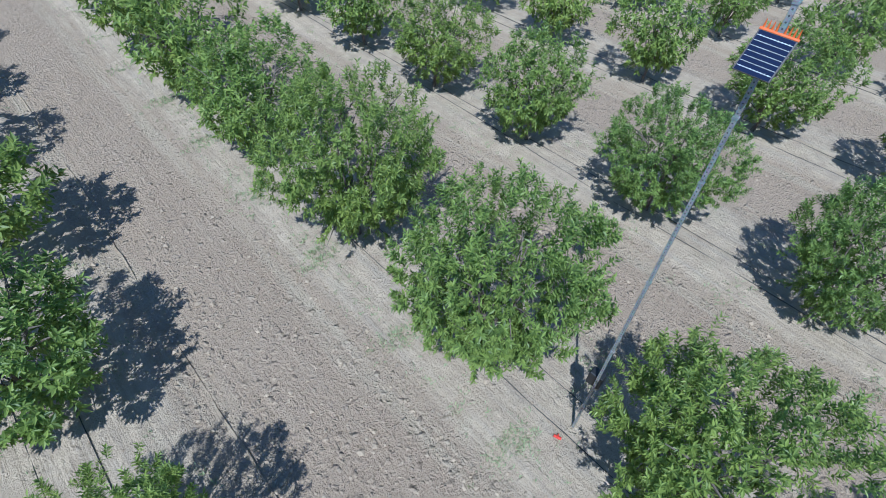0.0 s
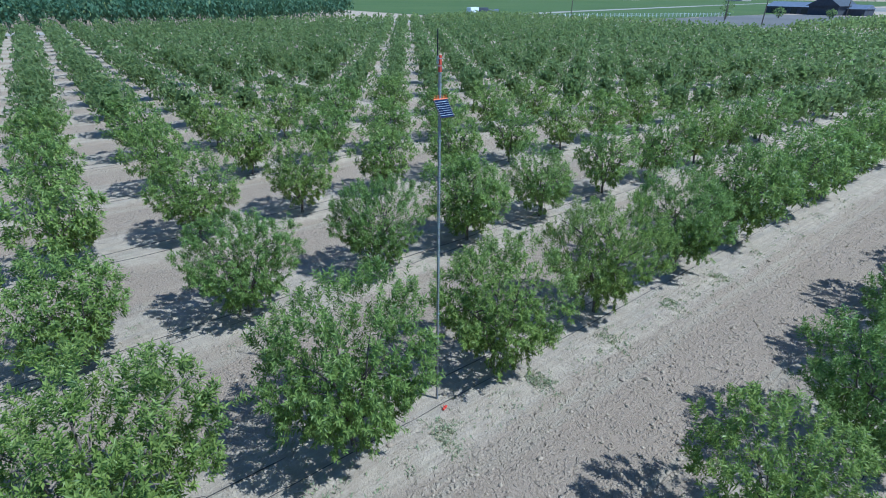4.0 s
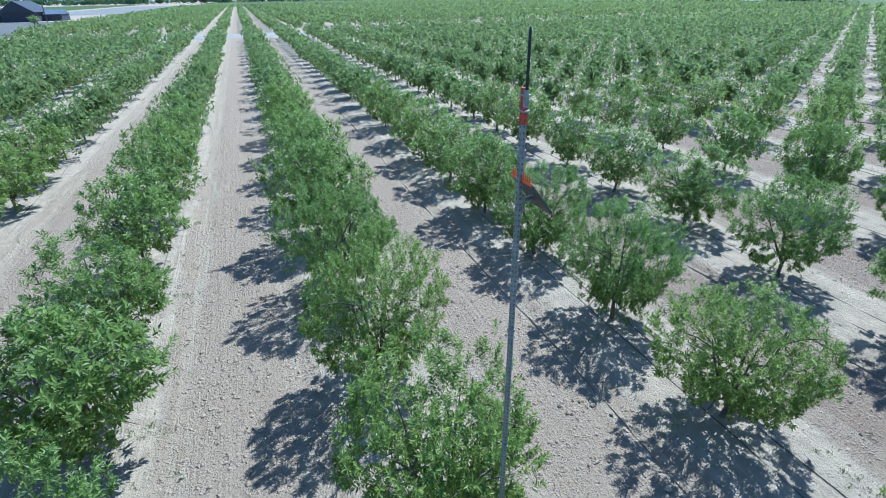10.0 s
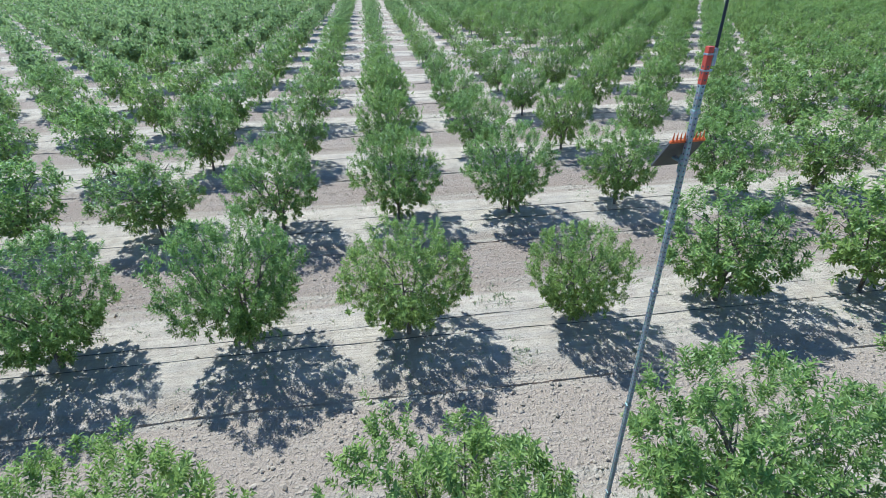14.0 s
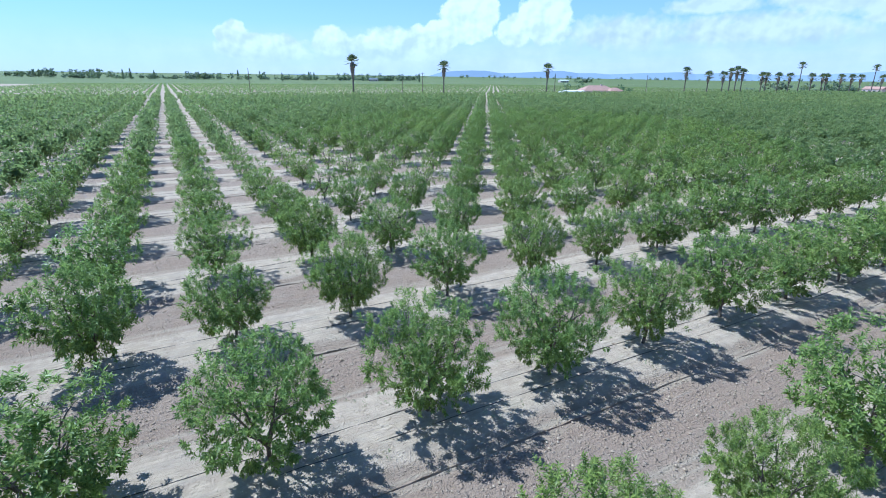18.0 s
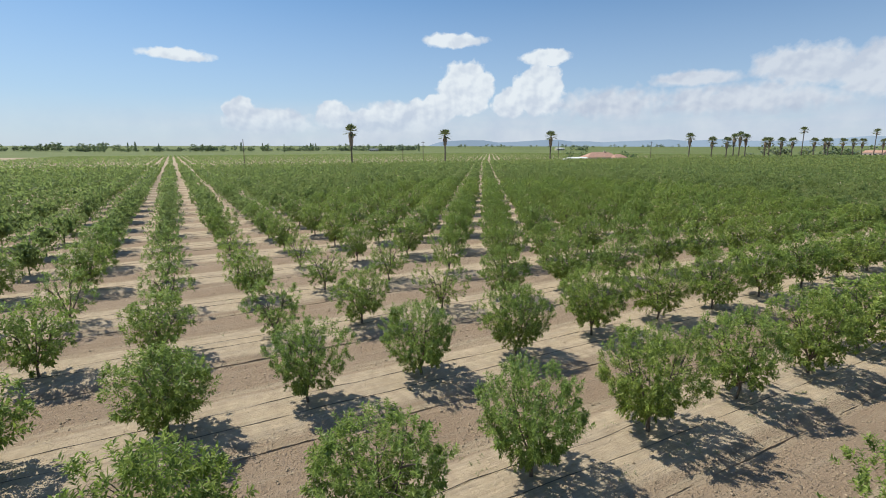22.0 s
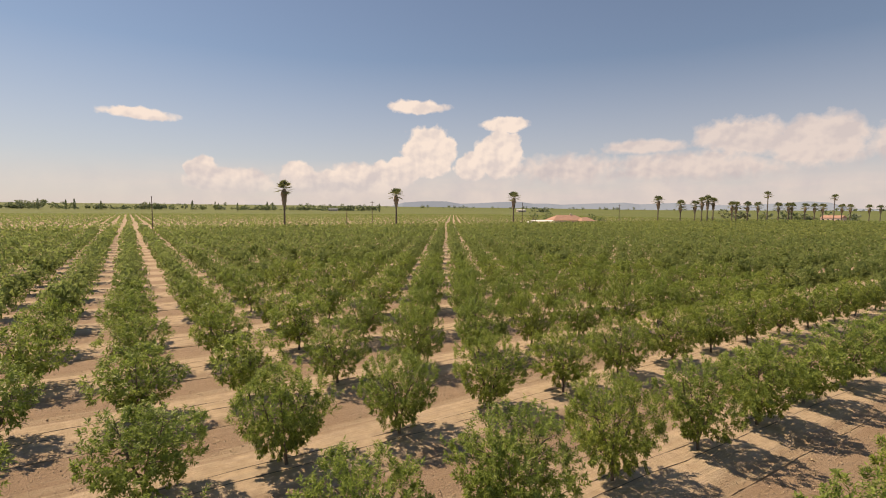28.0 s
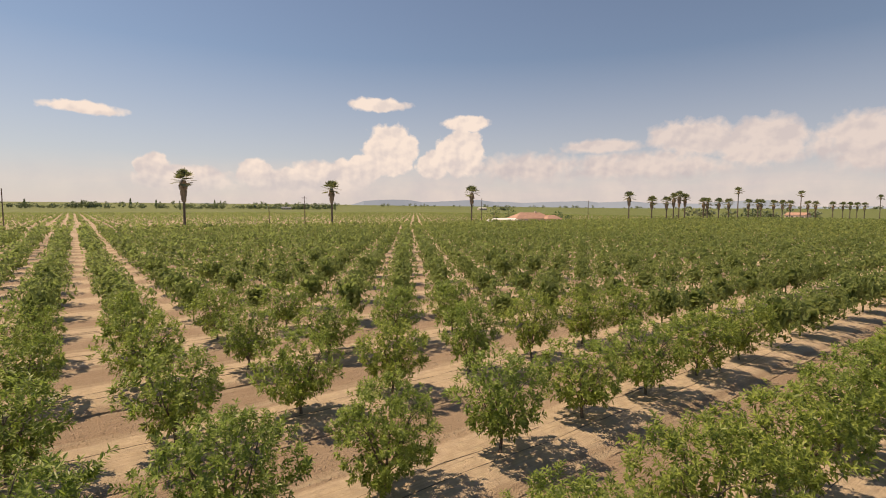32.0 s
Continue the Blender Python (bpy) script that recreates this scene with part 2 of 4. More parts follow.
    c = n.mix(n.math("MULTIPLY", lump, n.ramp(cell, 0.3, 1.0, 0.0, 0.35)), c, (0.56, 0.47, 0.365))
    h = n.math("ADD", n.math("MULTIPLY", fine, n.ramp(mask, 0, 1, 0.6, 1.0)), n.math("MULTIPLY", grit, 0.4))
    h = n.math("ADD", n.math("ADD", h, n.math("ADD", n.math("MULTIPLY", streak, 0.5), n.math("MULTIPLY", rut, 0.5))), n.math("MULTIPLY", lump, 0.8))
    return principled(n, c, 0.95, 0, h, 1.0, 0.075, 0.2)


def field(n, a, b):
    pos = n.add("ShaderNodeNewGeometry").outputs["Position"]
    big = n.noise(pos, 0.02, 4.0)
    fine = n.noise(pos, 0.8, 5.0, 0.7)
    c = n.mix(n.ramp(big, 0.35, 0.65), a, b)
    c = n.mix(n.ramp(fine, 0.35, 0.7, 0.0, 0.6), c, tuple(v * 0.72 for v in a))
    return principled(n, c, 0.9, 0, fine, 0.6, 0.15, 0.2)


def leaves(n, dark, light, gloss=0.42, clear=0.32, spec=0.28, passing=(0.34, 0.50, 0.12), share=0.4):
    geo = n.add("ShaderNodeNewGeometry")
    info = n.add("ShaderNodeObjectInfo")
    rnd = geo.outputs["Random Per Island"]
    c = n.mix(n.ramp(rnd, 0.0, 1.0), dark, light)
    c = n.mix(n.ramp(rnd, 0.93, 1.0, 0.0, 0.6), c, (0.30, 0.30, 0.09))
    tint = n.mix(info.outputs["Random"], (0.88, 0.95, 0.97), (1.07, 1.05, 0.95))
    c = n.mix(1.0, c, tint, "MULTIPLY")
    patch = n.noise(geo.outputs["Position"], 0.22, 2.0)
    c = n.mix(n.ramp(patch, 0.42, 0.66, 0.0, 0.18), c, (0.155, 0.20, 0.055))
    p = principled(n, c, gloss, 0, None, spec=spec)
    t = n.add("ShaderNodeBsdfTranslucent", {"Color": n.mix(share, c, passing)})
    m = n.add("ShaderNodeMixShader", {0: clear, 1: p, 2: t.outputs[0]})
    return m.outputs[0]


def bark(n, a=(0.10, 0.075, 0.06), b=(0.24, 0.20, 0.17)):
    pos = n.add("ShaderNodeTexCoord").outputs["Object"]
    st = n.add("ShaderNodeVectorMath", {0: pos, 1: (1, 1, 0.18)}, operation="MULTIPLY").outputs[0]
    v = n.noise(st, 26.0, 4.0)
    return principled(n, n.mix(n.ramp(v, 0.3, 0.7), a, b), 0.9, 0, v, 0.8, 0.02, 0.2)


def galvanised(n):
    pos = n.add("ShaderNodeTexCoord").outputs["Object"]
    v = n.add("ShaderNodeTexVoronoi", {"Vector": pos, "Scale": 60.0}).outputs["Color"]
    g = n.noise(pos, 9.0, 3.0)
    c = n.mix(n.ramp(g, 0.35, 0.7), (0.26, 0.27, 0.265), (0.40, 0.41, 0.40))
    c = n.mix(0.12, c, v)
    return principled(n, c, n.ramp(g, 0.3, 0.7, 0.40, 0.60), 0.55, g, 0.1, 0.005)


def haze_tinted_ridge(n):
    # blue-grey stands in for aerial haze over the mountains
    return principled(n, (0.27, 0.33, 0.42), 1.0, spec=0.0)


M = {
    "soil": material("sandy_soil", soil),
    "clod": material("dry_clod", plain, color=(0.42, 0.322, 0.228), rough=0.95, vary=0.3, scale=3.0),
    "leaf": material("fruit_leaf", leaves, dark=(0.088, 0.125, 0.032), light=(0.395, 0.468, 0.112), gloss=0.42, clear=0.47, spec=0.36),
    # same leaf as above, desaturated to carry the haze over far rows
    "leaf_far": material("fruit_leaf_mass", leaves, dark=(0.090, 0.122, 0.048), light=(0.262, 0.305, 0.115), gloss=0.55, clear=0.50, spec=0.22, passing=(0.40, 0.52, 0.17), share=0.6),
    "leaf_blue": material("dense_grove_leaf", leaves, dark=(0.045, 0.095, 0.055), light=(0.12, 0.185, 0.105), gloss=0.6, clear=0.2),
    "weed": material("pale_weed", leaves, dark=(0.30, 0.32, 0.18), light=(0.46, 0.44, 0.28), gloss=0.7, clear=0.2),
    "bark": material("fruit_bark", bark),
    "palm_leaf": material("palm_frond", leaves, dark=(0.13, 0.145, 0.085), light=(0.26, 0.265, 0.17), gloss=0.5, clear=0.2),
    "palm_skirt": material("dry_palm_skirt", bark, a=(0.24, 0.19, 0.14), b=(0.44, 0.36, 0.27)),
    "palm_trunk": material("palm_trunk", bark, a=(0.10, 0.085, 0.07), b=(0.20, 0.17, 0.14)),
    # lighter, greyer than real conifer: distance haze is mixed into these colours
    "cypress": material("hazed_conifer", leaves, dark=(0.14, 0.165, 0.12), light=(0.24, 0.265, 0.19), gloss=0.7, clear=0.25),
    "steel": material("galvanised_steel", galvanised),
    "orange": material("orange_paint", plain, color=(0.50, 0.065, 0.03), rough=0.5, vary=0.15, scale=12.0),
    "spike": material("orange_plastic", plain, color=(0.68, 0.13, 0.02), rough=0.45, vary=0.1, scale=20.0),
    "black": material("black_plastic", plain, color=(0.02, 0.02, 0.022), rough=0.45, vary=0.3, scale=10.0),
    "hose": material("black_polyethylene", plain, color=(0.03, 0.028, 0.027), rough=0.6, vary=0.4, scale=2.0),
    "hole": material("hole_shadow_steel", plain, color=(0.09, 0.09, 0.095), rough=0.8),
    "grey": material("grey_plastic", plain, color=(0.55, 0.56, 0.56), rough=0.5, vary=0.1),
    "white": material("white_paint", plain, color=(0.78, 0.78, 0.76), rough=0.6, vary=0.08),
    "panel_back": material("panel_backsheet", plain, color=(0.10, 0.085, 0.08), rough=0.6),
    "cell": material("solar_cell", principled, color=(0.014, 0.018, 0.045), rough=0.06),
    "busbar": material("silver_busbar", plain, color=(0.5, 0.52, 0.55), rough=0.6),
    "red": material("red_plastic", plain, color=(0.60, 0.05, 0.03), rough=0.5),
    "wood": material("weathered_pole_wood", bark, a=(0.09, 0.07, 0.055), b=(0.20, 0.165, 0.135)),
    "terracotta": material("terracotta_roof", plain, color=(0.42, 0.25, 0.19), rough=0.85, vary=0.25, scale=0.8),
    "stucco": material("pale_stucco", plain, color=(0.62, 0.52, 0.44), rough=0.9, vary=0.1, scale=1.0),
    "barn": material("dark_barn_boards", plain, color=(0.055, 0.06, 0.075), rough=0.8, vary=0.3, scale=1.0),
    "tin": material("grey_tin_roof", plain, color=(0.16, 0.18, 0.23), rough=0.6, vary=0.2, scale=0.7),
    "glass": material("dark_window", plain, color=(0.03, 0.035, 0.04), rough=0.1),
    "asphalt": material("worn_asphalt", plain, color=(0.115, 0.11, 0.105), rough=0.9, vary=0.2, scale=0.3),
    "track": material("pale_dirt_track", field, a=(0.36, 0.315, 0.265), b=(0.45, 0.40, 0.34)),
    "crop": material("bright_green_crop", field, a=(0.085, 0.125, 0.032), b=(0.115, 0.15, 0.042)),
    "dry": material("yellow_green_pasture", field, a=(0.135, 0.165, 0.058), b=(0.18, 0.20, 0.078)),
    "far_green": material("far_orchard_green", field, a=(0.125, 0.155, 0.05), b=(0.16, 0.185, 0.065)),
    "gravel": material("grey_gravel_yard", field, a=(0.16, 0.145, 0.13), b=(0.21, 0.19, 0.17)),
    "fallow": material("fallow_pale_field", field, a=(0.25, 0.225, 0.195), b=(0.31, 0.28, 0.24)),
    "ridge": material("far_mountain", haze_tinted_ridge),
}


# ---------------------------------------------------------------- mesh helpers
def mesh_arrays(name, verts, tris, mat, smooth=False):
    """A mesh from arrays of vertices and triangles."""
    verts, tris = np.asarray(verts, np.float32), np.asarray(tris, np.int32)
    me = bpy.data.meshes.new(name)
    me.vertices.add(len(verts))
    me.vertices.foreach_set("co", verts.ravel())
    me.loops.add(tris.size)
    me.loops.foreach_set("vertex_index", tris.ravel())
    me.polygons.add(len(tris))
    me.polygons.foreach_set("loop_start", np.arange(0, tris.size, 3, dtype=np.int32))
    me.polygons.foreach_set("use_smooth", np.full(len(tris), smooth))
    me.materials.append(mat)
    me.update(calc_edges=True)
    return me


def finish(bm, name, mat):
    me = bpy.data.meshes.new(name)
    bm.normal_update()
    bm.to_mesh(me)
    bm.free()
    me.materials.append(mat)
    return me


def part(name, bm, mat, parent, label=""):
    ob = new(name, finish(bm, name, mat) if isinstance(bm, bmesh.types.BMesh) else bm)
    ob.parent = parent
    return tagged(ob, label)


def thing(name, label, category, at=(0, 0, 0), turn=0.0, group="", kind=""):
    ob = new(name)
    ob.empty_display_size = 0.2
    ob.matrix_basis = pose(*at, 0, 0, turn)
    return tagged(ob, label, category, group, kind)


def box(bm, sx, sy, sz, at=(0, 0, 0), bevel=0.0, m=None):
    mat = (m or Matrix()) @ Matrix.Translation(at) @ Matrix.Diagonal((sx, sy, sz, 1))
    r = bmesh.ops.create_cube(bm, size=1, matrix=mat)
    if bevel:
        edges = list({e for v in r["verts"] for e in v.link_edges})
        bmesh.ops.bevel(bm, geom=edges, offset=bevel, segments=2, profile=0.5, affect="EDGES")
    return bm


def tube(bm, pts, radii, sides=6, cap=True):
    """A tapered tube along a line of points."""
    rings = []
    pts = [Vector(p) for p in pts]
    for k, p in enumerate(pts):
        d = (pts[min(k + 1, len(pts) - 1)] - pts[max(k - 1, 0)]).normalized()
        a = d.orthogonal().normalized() if abs(d.z) < 0.99 else Vector((1, 0, 0))
        a = (a - d * a.dot(d)).normalized()
        b = d.cross(a)
        rings.append([bm.verts.new(p + (a * math.cos(s) + b * math.sin(s)) * radii[k]) for s in np.linspace(0, 2 * math.pi, sides, endpoint=False)])
    for lo, hi in zip(rings, rings[1:]):
        for s in range(sides):
            bm.faces.new((lo[s], lo[(s + 1) % sides], hi[(s + 1) % sides], hi[s]))
    if cap:
        bm.faces.new(rings[0][::-1])
        bm.faces.new(rings[-1])
    return bm


# ---------------------------------------------------------------- ground
def steps(lo, hi, fine_lo, fine_hi, fine, coarse):
    """Grid lines, close together over the stretch that the camera passes."""
    out = list(np.arange(fine_lo, fine_hi, fine))
    g, x = fine, fine_lo
    while x > lo:
        g = min(g * 1.5, coarse)
        x -= g
        out.append(x)
    g, x = fine, fine_hi
    while x < hi:
        out.append(x)
        g = min(g * 1.5, coarse)
        x += g
    out.append(x)
    return np.array(sorted(set(np.round(out, 4))))


def smooth(a, b, x):
    t = np.clip((x - a) / (b - a), 0, 1)
    return t * t * (3 - 2 * t)


def ground_height(x, y):
    d = np.abs((x + ROW / 2) % ROW - ROW / 2 + 0.16 * np.sin(0.23 * y + x) + 0.07 * np.sin(0.9 * y + 2 * x))
    z = 0.11 * smooth(1.95, 1.25, d) - 0.045 * np.exp(-((d - 2.05) / 0.2) ** 2)
    z = z + 0.012 * np.sin(3.1 * x + 0.7 * y) * np.sin(1.7 * y - 0.6 * x) + 0.01 * np.sin(7.3 * x) * np.sin(2.9 * y + x)
    z = z + 0.022 * np.sin(0.31 * x + 0.5) * np.sin(0.27 * y)
    inside = smooth(-112, -100, x) * smooth(44, 36, x) * smooth(-62, -52, y) * smooth(112, 100, y)
    return z * inside


gx = steps(-4600, 4600, -100, 36, 0.30, 400)
gy = steps(-4600, 4600, -52, 100, 0.9, 400)
GX, GY = np.meshgrid(gx, gy, indexing="ij")
gv = np.stack([GX, GY, ground_height(GX, GY)], -1).reshape(-1, 3)
k = (np.arange(len(gx) - 1)[:, None] * len(gy) + np.arange(len(gy) - 1)[None]).ravel()
gt = np.concatenate([np.stack([k, k + len(gy), k + len(gy) + 1], -1), np.stack([k, k + len(gy) + 1, k + 1], -1)])
tagged(new("ground", mesh_arrays("ground", gv, gt, M["soil"], True)), "pale sandy orchard soil with tilled strips between raised tree rows", "ground", kind="structure")


def rise(x, y):
    """The plain beyond the orchard climbs gently to the west and north."""
    return max(0.0105 * max(0.0, -775 - x), 0.006 * max(0.0, y - 700))


def sheet(name, label, category, mat, x0, x1, y0, y1, z, wobble=0.0):
    bm = bmesh.new()
    nx, ny = 12, 40
    xs, ys = [x0 + (x1 - x0) * a / nx for a in range(nx + 1)], [y0 + (y1 - y0) * b / ny for b in range(ny + 1)]
    vs = [[bm.verts.new((x + wobble * math.sin(b * 0.7 + a), y + wobble * math.sin(a * 1.3), z + rise(x, y))) for b, y in enumerate(ys)] for a, x in enumerate(xs)]
    for a in range(nx):
        for b in range(ny):
            bm.faces.new((vs[a][b], vs[a + 1][b], vs[a + 1][b + 1], vs[a][b + 1]))
    return tagged(new(name, finish(bm, name, mat)), label, category, kind="structure")




def strip(name, label, category, mat, line, width, z):
    """A band of ground along a line of points."""
    bm, prev = bmesh.new(), None
    for k, p in enumerate(line):
        d = Vector(line[min(k + 1, len(line) - 1)]) - Vector(line[max(k - 1, 0)])
        side = Vector((d.y, -d.x)).normalized() * width / 2
        cur = (bm.verts.new((p[0] - side.x, p[1] - side.y, z)), bm.verts.new((p[0] + side.x, p[1] + side.y, z)))
        if prev:
            bm.faces.new((prev[0], prev[1], cur[1], cur[0]))
        prev = cur
    return tagged(new(name, finish(bm, name, mat)), label, category, kind="structure")


FARM_ROAD = [(141, 160), (141, -30), (143, -75), (152, -112), (168, -150), (190, -225), (216, -345), (245, -478), (330, -900)]
strip("road", "pale dirt farm road along the orchard's edge", "road", M["track"], FARM_ROAD, 9, 0.08)
sheet("field", "bright green low crop field beside the farm road", "field", M["crop"], 163, 900, -1200, -128, 0.04)
sheet("field", "bright green low crop field in front of the barn", "field", M["crop"], 118, 162.8, -420, -178, 0.05)
sheet("farmyard", "grey bare farmyard in front of the barn", "ground", M["gravel"], 62, 117, -305, -172, 0.04, 1.5)
sheet("field", "fallow pale field behind the barn", "field", M["fallow"], 60, 145, -900, -422, 0.05)
sheet("field", "dark green far orchard ground", "field", M["far_green"], -900, 58, -1700, -642, 0.05)
sheet("field", "dark green ground around the far hedge", "field", M["far_green"], -428, -249, -640, -125, 0.05)
sheet("pasture", "yellow-green pasture reaching to the horizon", "field", M["dry"], -4400, -775, -1500, 950, 0.06)
sheet("field", "green field reaching to the northern horizon", "field", M["far_green"], -4400, -775, 952, 4400, 0.06)
sheet("pasture", "green field beyond the palm trees", "field", M["far_green"], -773, 600, 560, 4400, 0.05)
sheet("orchard_lane", "pale dirt lane between two orchard blocks", "road", M["track"], -260, 146, -149, -134, 0.03, 0.4)


# soil lips left by the plough along the rows
def lip(x, y0, y1, rng):
    ys = np.arange(y0, y1, 0.35)
    off = np.cumsum(rng.normal(0, 0.012, len(ys)))
    off -= np.linspace(0, off[-1], len(ys))
    w = 0.055 + 0.02 * rng.random(len(ys))
    h = 0.015 + 0.045 * rng.random(len(ys)) * (rng.random(len(ys)) > 0.12)
    base = ground_height(np.full(len(ys), x), ys)
    a = np.stack([x + off - w, ys, base - 0.03], -1)
    b = np.stack([x + off + 0.01, ys, base + h], -1)
    c = np.stack([x + off + w * 0.6, ys, base - 0.03], -1)
    v = np.stack([a, b, c], 1).reshape(-1, 3)
    q = np.arange(len(ys) - 1) * 3
    t = np.concatenate([np.stack([q, q + 3, q + 4], -1), np.stack([q, q + 4, q + 1], -1), np.stack([q + 1, q + 4, q + 5], -1), np.stack([q + 1, q + 5, q + 2], -1)])
    return v, t


RNG = np.random.default_rng(7)


def row_x(i):
    return i * ROW if i < 1 else 6.4 + 6.5 * (i - 1)


lv, lt, n0 = [], [], 0
for i in range(-14, 0):
    for side in (2.15,):
        v, t = lip(row_x(i) + side, max(-50, -40), 90, RNG)
        lv.append(v), lt.append(t + n0)
        n0 += len(v)
tagged(new("plough_ridge", mesh_arrays("plough_ridge", np.concatenate(lv), np.concatenate(lt), M["soil"])), "narrow crumbling ridges of soil left beside the tree rows", "soil", kind="stuff")


# loose clods in the tilled strips
def clods(count, rng):
    ico = np.array([(0, 0, 1), (0.9, 0, 0.2), (0.25, 0.85, 0.25), (-0.75, 0.5, 0.2), (-0.7, -0.55, 0.25), (0.3, -0.85, 0.2), (0, 0, -0.6)])
    fac = np.array([(0, 1, 2), (0, 2, 3), (0, 3, 4), (0, 4, 5), (0, 5, 1), (6, 2, 1), (6, 3, 2), (6, 4, 3), (6, 5, 4), (6, 1, 5)])
    stretch = np.array([(2, 3), (-4, 6), (3, -3), (-9, -4), (-16, 1), (-26, 8), (-36, 15), (-46, 23), (-56, 32), (-68, 44)], float)
    pick = rng.integers(0, len(stretch), count * 2)
    p = stretch[pick] + rng.normal(0, 10.5, (count * 2, 2))
    d = np.abs((p[:, 0] + ROW / 2) % ROW - ROW / 2)
    keep = rng.random(len(p)) < np.where(d > 1.7, 1.0, 0.10)
    p = p[keep][:count]
    s = np.clip(rng.lognormal(-3.62, 0.42, len(p)), 0.013, 0.080)
    v = ico[None] * (1 + rng.normal(0, 0.2, (len(p), 7, 1))) * s[:, None, None] * np.array((1, 1, 0.75))
    a = rng.random(len(p)) * 6.28
    c, sn = np.cos(a)[:, None], np.sin(a)[:, None]
    v = np.stack([v[..., 0] * c - v[..., 1] * sn, v[..., 0] * sn + v[..., 1] * c, v[..., 2]], -1)
    v[..., 0] += p[:, None, 0]
    v[..., 1] += p[:, None, 1]
    v[..., 2] += (ground_height(p[:, 0], p[:, 1]) + s * 0.3)[:, None]
    t = fac[None] + (np.arange(len(p)) * 7)[:, None, None]
    return v.reshape(-1, 3), t.reshape(-1, 3)


tagged(new("clods", mesh_arrays("clods", *clods(21000, RNG), M["clod"])), "loose dry soil clods scattered over the tilled strips", "soil", kind="stuff")


# low weeds and dry grass on the berms
def weeds(count, rng):
    spots = []
    for x0, y0, n in ((0, 4, 0.5), (-6.71, 4, 0.2), (6.4, 0, 0.12), (-13.4, 6, 0.06), (-26.8, 9, 0.06), (-40.3, 18, 0.06)):
        k = int(count * n)
        side = np.where(rng.random(k) < 0.7, -1, 1)
        patch = rng.normal(0, 11, k)
        patch += 0.8 * np.sin(patch * 2.1)
        spots.append(np.stack([x0 + side * rng.normal(1.15, 0.32, k), y0 + patch], -1))
    p = np.repeat(np.concatenate(spots), 6, 0)
    p = p + rng.normal(0, 0.045, p.shape)
    base = np.stack([p[:, 0], p[:, 1], ground_height(p[:, 0], p[:, 1]) - 0.005], -1)
    way = unit(np.stack([rng.normal(0, 0.6, len(p)), rng.normal(0, 0.6, len(p)), np.full(len(p), 0.75)], -1))
    up = unit(rng.normal(size=p.shape[:1] + (3,)))
    L = rng.uniform(0.04, 0.11, len(p))
    return leaf_quads(base, way, up, L, L * 0.3)


# ---------------------------------------------------------------- orchard trees
def frames_of(d):
    """Two unit vectors square to each of the given unit vectors."""
    ref = np.where(np.abs(d[:, 2:3]) < 0.9, np.array([[0, 0, 1.0]]), np.array([[1.0, 0, 0]]))
    a = np.cross(d, ref)
    a /= np.linalg.norm(a, axis=1, keepdims=True)
    return a, np.cross(d, a)


def unit(v):
    return v / np.maximum(np.linalg.norm(v, axis=-1, keepdims=True), 1e-9)


def leaf_quads(base, way, up, length, width):
    """Folded lance-shaped leaves: two triangles each."""
    side = unit(np.cross(way, up))
    nrm = np.cross(side, way)
    L, W = length[:, None], width[:, None]
    mid = base + way * L * 0.45 - nrm * W * 0.25
    tip = base + way * L - nrm * L * 0.14
    v = np.stack([base, mid + side * W * 0.5 + nrm * W * 0.3, tip, mid - side * W * 0.5 + nrm * W * 0.3], 1)
    q = np.arange(len(base)) * 4
    t = np.concatenate([np.stack([q, q + 1, q + 2], -1), np.stack([q, q + 2, q + 3], -1)])
    return v.reshape(-1, 3), t


tagged(new("weeds", mesh_arrays("weeds", *weeds(3000, RNG), M["weed"])), "low pale weeds and dry grass on the berms", "weeds", kind="stuff")
H0, R0 = 3.3, 1.72
REACH = 1.60          # the height and radius that the crowns are grown at


def lobes(rng):
    """A random outline: how far the crown reaches in each direction."""
    w = unit(rng.normal(size=(9, 3)))
    amp = rng.uniform(-0.16, 0.19, 9)
    return lambda d: 0.92 + (amp[None] * np.clip(d @ w.T - 0.35, 0, 1) * 1.6).sum(1)


def clumps(rng, n):
    """Centres, outward ways and radii of the tufts of shoots that make up a crown: a vase, round above, narrowing to the trunk."""
    k = np.arange(n) + 0.5
    z = 1 - 1.68 * k / n
    az = k * 2.39996 + rng.uniform(0, 6.28)
    d = np.stack([np.sqrt(np.maximum(1 - z * z, 0)) * np.cos(az), np.sqrt(np.maximum(1 - z * z, 0)) * np.sin(az), z], -1)
    d = unit(d + rng.normal(0, 0.08, d.shape))
    r = lobes(rng)(d) * rng.uniform(0.78, 0.96, n)
    flare = 0.40 + 0.64 * smooth(-0.95, 0.32, d[:, 2])
    c = np.stack([d[:, 0] * R0 * flare * r, d[:, 1] * R0 * flare * r, 0.53 * H0 + d[:, 2] * 0.47 * H0 * r], -1)
    return c, d, rng.uniform(0.20, 0.33, n) * (120 / n) ** 0.3


